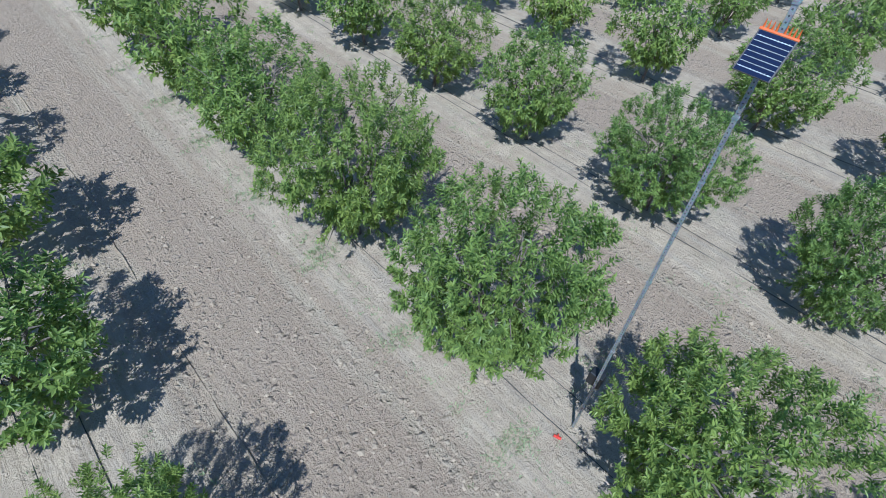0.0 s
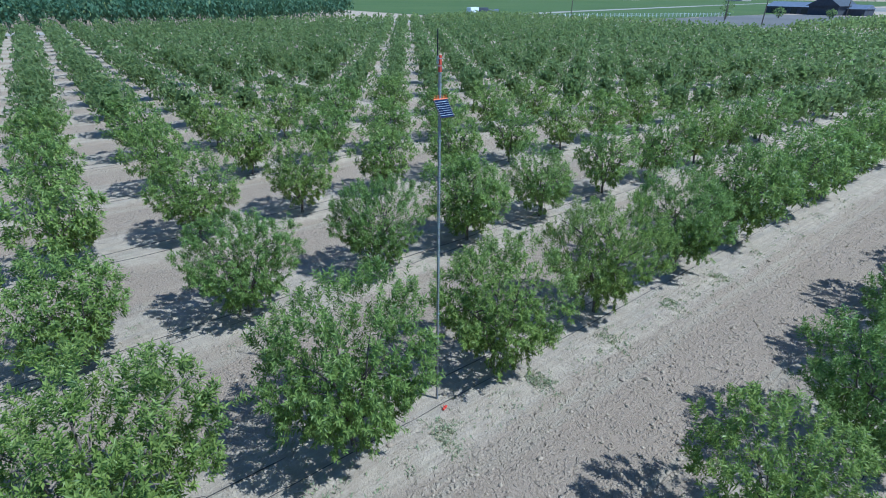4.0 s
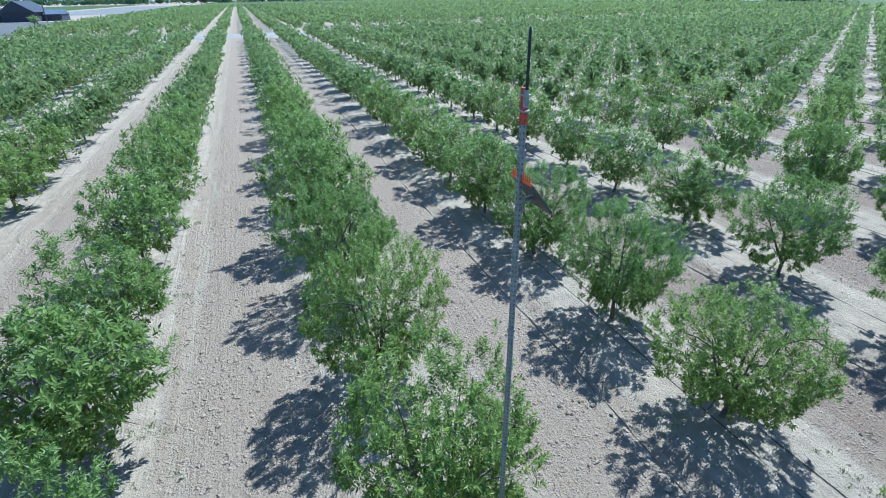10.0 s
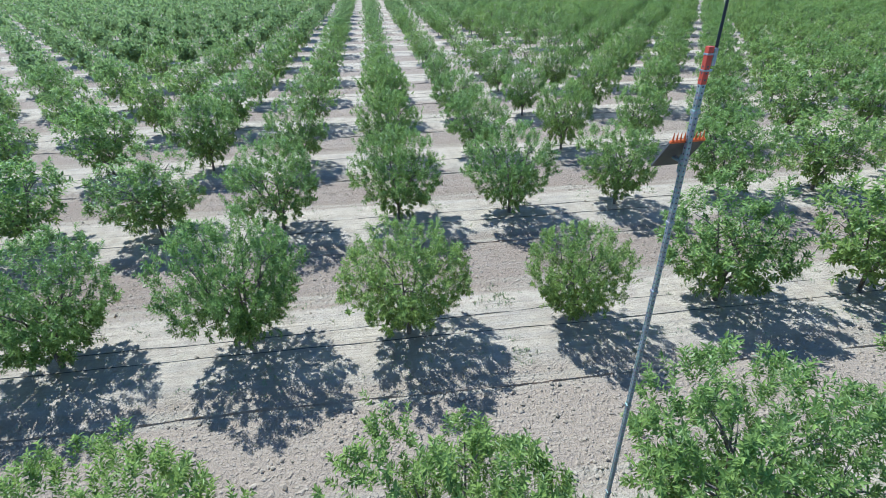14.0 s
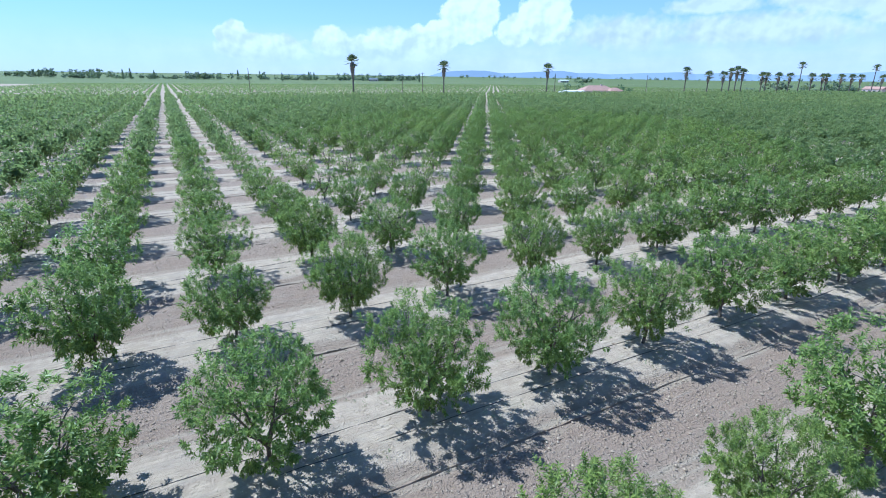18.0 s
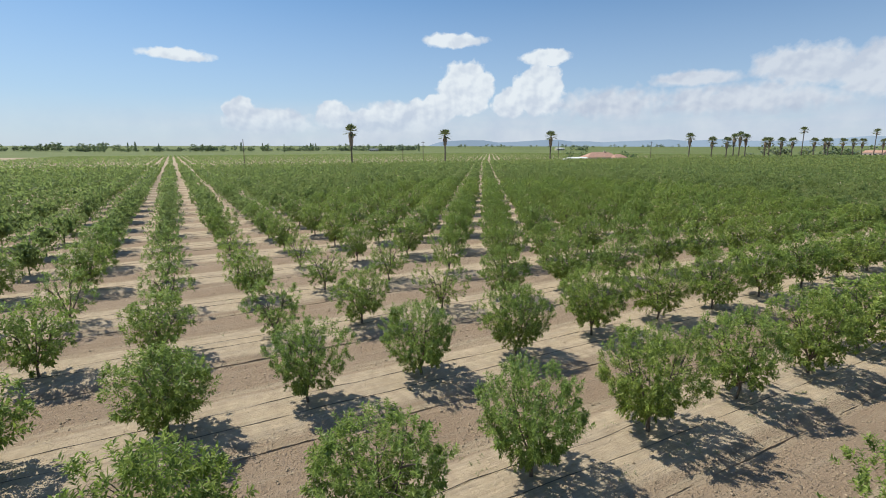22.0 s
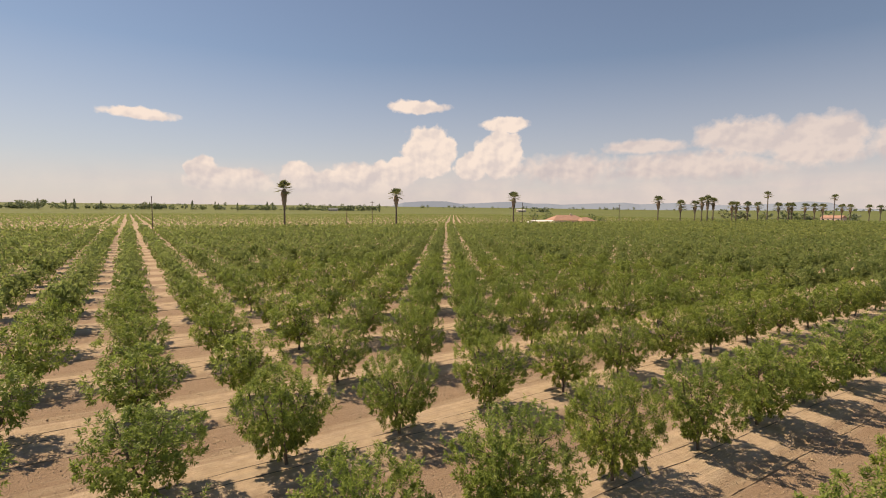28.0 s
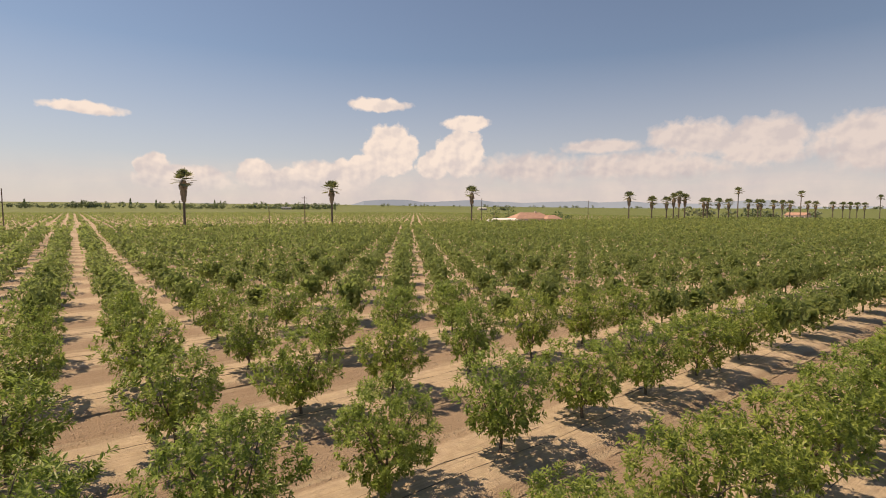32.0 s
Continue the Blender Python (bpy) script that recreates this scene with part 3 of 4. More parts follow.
def shoots(rng, count, tufts=120):
    """Shoot foots and tips, gathered in tufts, so that gaps of shade stay between them."""
    c, d, rad = clumps(rng, tufts)
    pick = rng.choice(tufts, count, p=rad ** 2 / (rad ** 2).sum())
    out = d[pick]
    droop = smooth(0.0, -0.6, out[:, 2])[:, None]
    fan_out = unit(rng.normal(size=(count, 3)) + out * (0.95, 0.95, 0.7) + np.array([0, 0, 1.0]) * (0.60 - 0.95 * droop))
    spread = rad[pick][:, None] * rng.uniform(0.15, 1.0, (count, 1)) ** 0.33
    tip = c[pick] + fan_out * spread * (1.0 + 0.75 * (rng.random((count, 1)) > 0.94))
    # a third of the shoots stand between the tufts, at all depths
    loose = rng.random(count) < 0.36
    mid_way = np.array([0, 0, 0.53 * H0])
    swing = rng.normal(0, 0.16, (count, 3))
    inner = mid_way + (c[pick] - mid_way) * rng.uniform(0.30, 1.08, (count, 1)) ** 0.5 + swing
    tip = np.where(loose[:, None], inner, tip)
    axis = unit(np.where(loose[:, None], out * 0.6, tip - c[pick] + out * 0.10) + np.array([0, 0, 0.24]) * (1 - 1.6 * droop) + rng.normal(0, 0.06, (count, 3)))
    return tip - axis * rng.uniform(0.20, 0.36, (count, 1)), tip


def heart(rng, n):
    """Places deep inside a crown."""
    d = unit(rng.normal(size=(n, 3))) * rng.uniform(0.05, 1.0, (n, 1)) ** 0.5
    return d * np.array((R0 * 0.50, R0 * 0.50, 0.25 * H0)) + np.array((0, 0, 0.55 * H0))


def crown(rng, count, per, length, width, core=200, tufts=120):
    """Leaves spiralling up the shoots, and a looser fill of leaf deep inside."""
    foot, tip = shoots(rng, count, tufts)
    n = len(foot)
    s = (np.arange(per)[None] + rng.random((n, per))) / per
    s = 0.12 + 0.88 * s ** 0.8
    axis = unit(tip - foot)
    p = foot[:, None] + (tip - foot)[:, None] * s[..., None]
    p = p.reshape(-1, 3)
    ax = np.repeat(axis, per, 0)
    a, b = frames_of(ax)
    ang = (np.tile(np.arange(per), n) * 2.4 + np.repeat(rng.random(n) * 6.28, per))[:, None]
    out = a * np.cos(ang) + b * np.sin(ang)
    way = unit(ax * 0.68 + out * 0.80 + np.array([0, 0, -0.20]) + rng.normal(0, 0.2, p.shape))
    up = unit(ax * 0.8 + np.array([0, 0, 0.9]) + rng.normal(0, 0.32, p.shape))
    L = length * rng.uniform(0.7, 1.25, len(p))
    W = L * width / length
    q = heart(rng, core)
    p, way, up = np.concatenate([p, q]), np.concatenate([way, unit(rng.normal(size=q.shape))]), np.concatenate([up, unit(rng.normal(size=q.shape))])
    L, W = np.concatenate([L, length * rng.uniform(1.0, 1.5, core)]), np.concatenate([W, width * rng.uniform(1.1, 1.7, core)])
    v, t = leaf_quads(p, way, up, L, W)
    return settle(v), t


def settle(v):
    """Scale a crown to the common radius and height."""
    v = v.copy()
    v[:, :2] *= REACH / np.percentile(np.hypot(v[:, 0], v[:, 1]), 95)
    lo, hi = np.percentile(v[:, 2], (1.5, 99.5))
    v[:, 2] = 0.60 + (v[:, 2] - lo) * (H0 - 0.60) / (hi - lo)
    v[:, 2] = np.maximum(v[:, 2], 0.28)
    return v


def trunk_mesh(rng):
    bm = bmesh.new()
    lean = rng.normal(0, 0.05, 2)
    tube(bm, [(0, 0, -0.15), (0, 0, 0.03), (lean[0] * 0.5, lean[1] * 0.5, 0.3), (lean[0], lean[1], 0.62)], [0.085, 0.066, 0.052, 0.05], 8)
    return finish(bm, "trunk", M["bark"])


def limb_meshes(rng):
    """Five scaffold limbs with their side shoots, each a mesh."""
    out = []
    for n in range(5):
        bm = bmesh.new()
        az = 2 * math.pi * (n + rng.uniform(-0.25, 0.25)) / 5
        ca, sa = math.cos(az), math.sin(az)
        r = rng.uniform(0.6, 0.95)
        p = [(0, 0, 0.5), (0.28 * r * ca, 0.28 * r * sa, 0.95), (0.62 * r * ca, 0.62 * r * sa, 1.55), (0.95 * r * ca, 0.95 * r * sa, rng.uniform(2.1, 2.7))]
        tube(bm, p, [0.045, 0.034, 0.022, 0.008], 5)
        for m in range(4):
            at = Vector(p[1]).lerp(Vector(p[3]), rng.uniform(0.3, 0.85))
            b = az + rng.uniform(-1.2, 1.2)
            end = at + Vector((math.cos(b) * rng.uniform(0.3, 0.75), math.sin(b) * rng.uniform(0.3, 0.75), rng.uniform(0.0, 0.6)))
            tube(bm, [at, at.lerp(end, 0.5) + Vector((0, 0, 0.06)), end], [0.02, 0.014, 0.005], 4, cap=False)
        b, q = az + rng.uniform(-0.6, 0.6), rng.uniform(0.7, 1.3)
        tube(bm, [(0.05 * math.cos(b), 0.05 * math.sin(b), 0.6), (0.5 * q * math.cos(b), 0.5 * q * math.sin(b), 0.95), (q * math.cos(b), q * math.sin(b), rng.uniform(0.55, 0.95))], [0.022, 0.015, 0.004], 4, cap=False)
        out.append(finish(bm, "limb", M["bark"]))
    return out


def variant(seed, count, per, length, width, core=200, tufts=120):
    rng = np.random.default_rng(seed)
    return trunk_mesh(rng), *limb_meshes(rng), mesh_arrays("crown", *crown(rng, count, per, length, width, core, tufts), M["leaf"])


FINEST = [variant(320 + s, 980, 22, 0.090, 0.031, 440) for s in range(4)]
FINE = [variant(300 + s, 720, 19, 0.106, 0.038, 360) for s in range(5)]
FULL = [variant(100 + s, 600, 14, 0.130, 0.048, 300) for s in range(6)]
FINE_OPEN = [variant(340 + s, 360, 18, 0.112, 0.036, 60, 70) for s in range(3)]
OPEN = [variant(140 + s, 250, 13, 0.15, 0.052, 60, 64) for s in range(3)]
HALF = [variant(200 + s, 400, 9, 0.175, 0.072, 200) for s in range(6)]
HALF_OPEN = [variant(240 + s, 170, 9, 0.20, 0.075, 40, 60) for s in range(3)]

STRETCH = np.array([(x, y) for a, b in (((2, 3), (-3, -4)), ((-3, -4), (-20, 3)), ((-20, 3), (-46, 22)), ((-46, 22), (-72, 47)))
                    for x, y in zip(np.linspace(a[0], b[0], 8), np.linspace(a[1], b[1], 8))])


def nearness(x, y):
    return float(np.hypot(STRETCH[:, 0] - x, STRETCH[:, 1] - y).min())


def vigour(i, j):
    """Height and radius of the tree at row i, place j, and whether it is thin."""
    r = np.random.default_rng((i + 200) * 1000 + j + 300)
    h, w = 3.35, 1.74
    if i == 0:
        h, w = 3.8, 1.76
    elif i >= 1:
        h, w = 3.35, 1.68
    elif i <= -3:
        f = float(smooth(-2.5, -5, np.array(float(i)))) * float(smooth(-14, -9, np.array(float(i))))
        h, w = 3.30 - 0.12 * f, 1.60 - 0.04 * f
    lush = float(smooth(2, 6, np.array(float(j)))) * float(smooth(-1, -4, np.array(float(i)))) * float(smooth(-15, -10, np.array(float(i))))
    h, w = h + 0.12 * lush, w + 0.15 * lush
    weak = math.exp(-(((i + 7.5) / 2.6) ** 2 + ((j - 1.5) / 3.4) ** 2))
    h, w = h * (1 - 0.14 * weak), w * (1 - 0.18 * weak)
    thin = weak > 0.45 and r.random() < 0.75
    h, w = h * r.uniform(0.93, 1.07), w * r.uniform(0.92, 1.08)
    if (i, j) == (-1, 1):
        h, w, thin = 2.9, 1.3, False
    if (i, j) == (0, 2):
        w = 1.95
    return h, w, thin, r


def plant(i, j, level):
    h, w, thin, r = vigour(i, j)
    x, y = row_x(i) + r.normal(0, 0.07), j * STEP + r.normal(0, 0.08)
    z = float(ground_height(np.array(x), np.array(y)))
    pool = ((FINE_OPEN, FINE_OPEN, OPEN, HALF_OPEN) if thin else (FINEST, FINE, FULL, HALF))[level]
    meshes = pool[int(r.integers(0, len(pool)))]
    size = "tall broad" if i == 0 else "thin open" if thin else "small" if h < 2.95 else "bushy"
    base = thing("orchard_tree", f"{size} fruit tree with narrow green leaves on sandy soil", "tree", group="orchard trees")
    base.matrix_basis = Matrix.Translation((x, y, z - 0.02)) @ Matrix.Rotation(r.uniform(0, 6.28), 4, "Z") @ Matrix.Diagonal((w / REACH, w / REACH, h / H0, 1))
    for name, me in zip(("trunk", "limb", "limb", "limb", "limb", "limb", "crown"), meshes):
        part(name, me, None, base)


def in_orchard(x, y):
    if y > -131:
        return -236 < x < 133 + 13 * float(smooth(-80, -128, np.array(float(y)))) and y < 470 and not (x > 20 and y > 60)
    return -245 < x < 58 and -640 < y < -152


near, mid, far = [], [], []
for i in range(-37, 23):
    for j in range(-152, 112):
        x, y = row_x(i), j * STEP
        if not in_orchard(x, y) or (x > 0 and y > 40) or (x > -60 and y > 0.9 * (-x) + 420):
            continue
        d = nearness(x, y)
        if d < 30 and y < 85:
            near.append((d, i, j))
        elif d < 62:
            mid.append((i, j))
        else:
            far.append((d, i, j))
near.sort()
mid += [(i, j) for d, i, j in near[300:]]
near = near[:300]
for d, i, j in near:
    plant(i, j, 0 if d < 6.5 and i > -2 else 1 if d < 6.5 else 2 if d < 12 else 3)


def mass(name, label, places, leaf_n, leaf_l, leaf_w, mat, seed, trunks=True, category="trees", tufts=80):
    """Many trees too far off to tell apart, joined."""
    rng = np.random.default_rng(seed)
    tmpl = []
    for s in range(7):
        tuft, way_out, rad = clumps(rng, tufts)
        pick = rng.integers(0, tufts, leaf_n)
        ball = unit(rng.normal(size=(leaf_n, 3)) + way_out[pick] * 0.9 + np.array([0, 0, 0.35]))
        p = tuft[pick] + ball * rad[pick][:, None] * rng.uniform(0.5, 1.15, (leaf_n, 1))
        way = unit(np.cross(ball, rng.normal(size=p.shape)) + np.array([0, 0, 0.30]) + ball * 0.35)
        up = unit(np.array([0, 0, 0.7]) + ball * 0.8 + rng.normal(0, 0.28, p.shape))
        L = leaf_l * rng.uniform(0.7, 1.3, len(p))
        W = L * leaf_w / leaf_l
        q = heart(rng, leaf_n // 4)
        p, way, up = np.concatenate([p, q]), np.concatenate([way, unit(rng.normal(size=q.shape))]), np.concatenate([up, unit(rng.normal(size=q.shape))])
        L, W = np.concatenate([L, np.full(len(q), 0.62)]), np.concatenate([W, np.full(len(q), 0.48)])
        v, t = leaf_quads(p - way * L[:, None] * 0.4, way, up, L, W)
        v = settle(v)
        if trunks:
            tv = np.array([(0.06, 0, -0.1), (-0.03, 0.05, -0.1), (-0.03, -0.05, -0.1), (0.06, 0, 1.3), (-0.03, 0.05, 1.3), (-0.03, -0.05, 1.3)])
            tt = np.array([(0, 1, 4), (0, 4, 3), (1, 2, 5), (1, 5, 4), (2, 0, 3), (2, 3, 5)])
            t = np.concatenate([t, tt + len(v)])
            v = np.concatenate([v, tv])
        tmpl.append((v, t))
    V, T, n = [], [], 0
    for x, y, h, w in places:
        v, t = tmpl[int(rng.integers(0, 7))]
        a = rng.uniform(0, 6.28)
        c, s = math.cos(a) * w / REACH, math.sin(a) * w / REACH
        V.append(np.stack([v[:, 0] * c - v[:, 1] * s + x, v[:, 0] * s + v[:, 1] * c + y, v[:, 2] * h / H0 + rise(x, y)], -1))
        T.append(t + n)
        n += len(v)
    me = mesh_arrays(name, np.concatenate(V), np.concatenate(T), mat)
    return tagged(new(name, me), label, category, kind="stuff")


def spot(i, j):
    h, w, thin, r = vigour(i, j)
    return row_x(i) + r.normal(0, 0.08), j * STEP + r.normal(0, 0.1), h, w * (0.9 if thin else 1.0)


mass("orchard_rows", "rows of leafy young fruit trees stretching away", [spot(i, j) for i, j in mid], 520, 0.30, 0.145, M["leaf_far"], 11, tufts=100)
f1 = [spot(i, j) for d, i, j in far if d < 135]
f2 = [spot(i, j) for d, i, j in far if 135 <= d < 300]
f3 = [spot(i, j) for d, i, j in far if d >= 300]
mass("distant_orchard_rows", "distant rows of green fruit trees in dense lines", f1, 140, 0.50, 0.31, M["leaf_far"], 12)
mass("far_orchard_rows", "far fruit trees merging into a green carpet", f2, 40, 0.90, 0.62, M["leaf_far"], 13, trunks=False)
mass("farthest_orchard_rows", "farthest fruit trees merging into a green carpet", f3, 16, 1.5, 1.2, M["leaf_far"], 16, trunks=False)
young = [(-262 - 6.71 * a, -110 + 4.4 * b + RNG.normal(0, 0.3), 2.1, 1.35) for a in range(75) for b in range(150)]
mass("young_orchard_rows", "low young plants in rows on bare soil", young, 6, 1.35, 1.05, M["leaf_far"], 14, trunks=False)
grove = [(152 + 5.5 * a + RNG.normal(0, 0.4), -88 + 5.5 * b + 0.6 * min(0, b - 7) + RNG.normal(0, 0.4), RNG.uniform(7.5, 9.5), RNG.uniform(2.7, 3.3)) for a in range(18) for b in range(34) if 152 + 5.5 * a > 160 - 0.9 * (5.5 * b - 26)]
mass("dense_grove", "dense dark blue-green grove of older orchard trees", grove, 120, 0.42, 0.24, M["leaf_blue"], 15)


# ---------------------------------------------------------------- the station mast
MX, MY = -0.03, 1.96
mast = thing("station_mast", "tall galvanised perforated steel mast carrying a small solar panel and antenna", "mast", (MX, MY, 0.0), 4)
mast.matrix_basis = pose(MX, MY, 0, 0.1, -0.25, 4)      # it leans a little
T = 0.043
bm = bmesh.new()
box(bm, T, T, 7.97, (0, 0, 3.685), 0.004)
part("post", bm, M["steel"], mast, "galvanised square perforated steel post")
bm = bmesh.new()
box(bm, T + 0.004, T + 0.004, 0.28, (0, 0, 7.805), 0.003)
part("painted_tip", bm, M["orange"], mast, "orange-red painted top of the post")
bm = bmesh.new()        # punched holes, 12.5 mm across, all four faces: flat discs, their shade painted dark
for face in range(4):
    turn = Matrix.Rotation(face * math.pi / 2, 4, "Z")
    for n in range(150):
        z = 0.35 + n * 0.05
        off = T / 2 + (0.0032 if z > 7.66 else 0.0012)
        bmesh.ops.create_circle(bm, cap_ends=True, segments=8, radius=0.0085, matrix=turn @ Matrix.Translation((off, 0, z)) @ Matrix.Rotation(math.pi / 2, 4, "Y"))
tagged(part("perforation", bm, M["hole"], mast, "dark discs painted for the shade inside punched holes"), kind="stuff")
for z in (1.0, 2.6, 4.15, 5.7, 6.45, 7.45):
    bm = bmesh.new()
    box(bm, T + 0.014, T + 0.014, 0.03, (0, 0, z), 0.002)
    part("clamp", bm, M["steel"], mast)
# antenna on the tip
bm = bmesh.new()
tube(bm, [(0.012, 0.045, 7.84), (0.012, 0.045, 7.96), (0.012, 0.045, 8.34), (0.012, 0.045, 8.37)], [0.014, 0.0125, 0.011, 0.006], 10)
part("antenna", bm, M["black"], mast, "thin black whip antenna")
bm = bmesh.new()
box(bm, 0.03, 0.035, 0.13, (0.012, 0.042, 7.87), 0.004)
part("antenna_bracket", bm, M["steel"], mast, "galvanised antenna bracket")
for z in (7.77, 7.89):
    bm = bmesh.new()
    box(bm, T + 0.012, T + 0.03, 0.014, (0, 0.01, z), 0.002)
    part("strap", bm, M["steel"], mast)
# data box low on the mast
bm = bmesh.new()
box(bm, 0.17, 0.24, 0.30, (0.125, 0.05, 1.62), 0.02)
data_box = part("data_box", bm, M["black"], mast, "black plastic data logger box")
bm = bmesh.new()
box(bm, 0.012, 0.20, 0.26, (0.215, 0.05, 1.62), 0.005)
part("lid", bm, M["black"], data_box)
bm = bmesh.new()
tube(bm, [(0.10, 0.03, 1.48), (0.07, 0.035, 1.2), (0.04, 0.02, 1.05), (0.035, 0.0, 0.4), (0.04, 0.0, 0.02)], [0.008] * 5, 6)
part("cable", bm, M["black"], mast)

# solar panel, tilted at the sun
PN = Vector((-0.79, -0.03, 0.61)).normalized()
py = Vector((0, 1, 0)) - PN * PN.y
py.normalize()
px_ = py.cross(PN)
PM = Matrix.Translation((-0.13, 0.0, 7.06)) @ Matrix((px_, py, PN)).transposed().to_4x4()
PM = Matrix.Rotation(radians(-4), 4, "Z") @ PM
PH, PW = 0.345, 0.31      # along the slope, across
panel = thing("solar_panel", "small blue-black solar panel with orange spikes on its upper edge", "solar panel", (MX, MY, 0), 4)
panel.matrix_basis = pose(MX, MY, 0, 0.1, -0.25, 4)
bm = bmesh.new()
box(bm, PH, PW, 0.022, (0, 0, 0), 0.003, PM)
part("panel_body", bm, M["panel_back"], panel, "dark brown backsheet and frame")
rows_n = 8
for n in range(rows_n):
    bm = bmesh.new()
    box(bm, PH / rows_n - 0.010, PW - 0.022, 0.003, (-PH / 2 + (n + 0.5) * PH / rows_n, 0, 0.0125), 0, PM)
    part("cell", bm, M["cell"], panel, "glossy dark blue solar cell")
up_sign = 1 if (PM.to_3x3() @ Vector((1, 0, 0))).z > 0 else -1
for n in range(1, rows_n):
    bm = bmesh.new()
    box(bm, 0.004 if n in (1, 7) else 0.003, PW - 0.03, 0.0016, (-PH / 2 + n * PH / rows_n, 0, 0.0136), 0, PM)
    if n in (1, 7):
        for k in range(9):
            bmesh.ops.create_circle(bm, cap_ends=True, segments=8, radius=0.006, matrix=PM @ Matrix.Translation((-PH / 2 + n * PH / rows_n, -PW / 2 + 0.04 + k * (PW - 0.08) / 8, 0.0155)))
    part("busbar", bm, M["busbar"], panel)
bm = bmesh.new()
box(bm, 0.022, PW + 0.006, 0.024, (up_sign * (PH / 2 + 0.012), 0, 0), 0.004, PM)
part("spike_strip", bm, M["spike"], panel, "orange plastic strip")
for n in range(9):
    bm = bmesh.new()
    bmesh.ops.create_cone(bm, cap_ends=True, segments=6, radius1=0.010, radius2=0.002, depth=0.065,
                          matrix=Matrix.Translation(PM @ Vector((up_sign * (PH / 2 + 0.02), -PW / 2 + 0.02 + n * (PW - 0.04) / 8, 0))) @ Matrix.Translation((0, 0, 0.04)))
    part("spike", bm, M["spike"], panel)
bm = bmesh.new()
box(bm, 0.15, 0.04, 0.02, (-0.07, 0, 7.02), 0.003)
box(bm, 0.02, 0.04, 0.16, (-0.035, 0, 7.0), 0.003)
tube(bm, [(-0.03, 0.05, 7.05), (-0.06, 0.07, 7.09), (-0.11, 0.06, 7.08)], [0.008] * 3, 6)
part("bracket", bm, M["steel"], panel, "steel mounting bracket")

marker = thing("hose_valve", "small red plastic hose valve lying on the drip hose", "valve", (-0.42, 2.02, float(ground_height(np.array(-0.42), np.array(2.02))) + 0.02), 20)
bm = bmesh.new()
tube(bm, [(0, -0.07, 0.02), (0, 0.07, 0.02)], [0.028, 0.028], 10)
part("valve_body", bm, M["red"], marker)
bm = bmesh.new()
box(bm, 0.10, 0.022, 0.014, (0, 0, 0.058), 0.004)
part("lever", bm, M["red"], marker)


# ---------------------------------------------------------------- drip hoses
def hose(x, y0, y1, rng):
    ys = np.arange(y0, y1, 0.8)
    off = np.cumsum(rng.normal(0, 0.035, len(ys)))
    off -= np.linspace(0, off[-1], len(ys))
    off = np.clip(off, -0.16, 0.16)
    r = 0.0095
    c = np.stack([x + off, ys, ground_height(x + off, ys) + r * (0.5 + rng.normal(0, 0.9, len(ys)))], -1)
    ang = np.linspace(0, 2 * math.pi, 5, endpoint=False)
    v = c[:, None] + np.stack([np.cos(ang) * r, 0 * ang, np.sin(ang) * r], -1)[None]
    q = (np.arange(len(ys) - 1)[:, None] * 5 + np.arange(5)[None])
    q2 = (np.arange(len(ys) - 1)[:, None] * 5 + (np.arange(5)[None] + 1) % 5)
    t = np.concatenate([np.stack([q, q2, q2 + 5], -1).reshape(-1, 3), np.stack([q, q2 + 5, q + 5], -1).reshape(-1, 3)])
    return mesh_arrays("drip_hose", v.reshape(-1, 3), t, M["hose"], True)


for i in range(-16, 5):
    for side in (-0.42, 0.36):
        ob = new("drip_hose", hose(row_x(i) + side + RNG.normal(0, 0.04), -90 if i > -4 else -45, 95, RNG))
        tagged(ob, "thin black drip hose lying along the tree row", "hose", "drip hoses")


# ---------------------------------------------------------------- palms along the far lane
def fan(bm, rng, at, way, size):
    """One fan frond: a stalk and pleated blades."""
    way = way.normalized()
    side = way.cross(Vector((0, 0, 1)))
    side = side.normalized() if side.length > 0.1 else Vector((1, 0, 0))
    heart = at + way * size * 0.45
    tube(bm, [at, heart], [0.05, 0.03], 3, cap=False)
    nrm = side.cross(way)
    for k in range(7):
        a = (k - 3) * 0.30
        d = (way * math.cos(a) + side * math.sin(a)).normalized()
        w = d.cross(nrm) * 0.075 * size
        tip = heart + d * size * rng.uniform(0.5, 0.62) - Vector((0, 0, 0.03 * size))
        midp = heart + d * size * 0.3
        vs = [bm.verts.new(heart), bm.verts.new(midp + w), bm.verts.new(tip), bm.verts.new(midp - w)]
        bm.faces.new(vs)


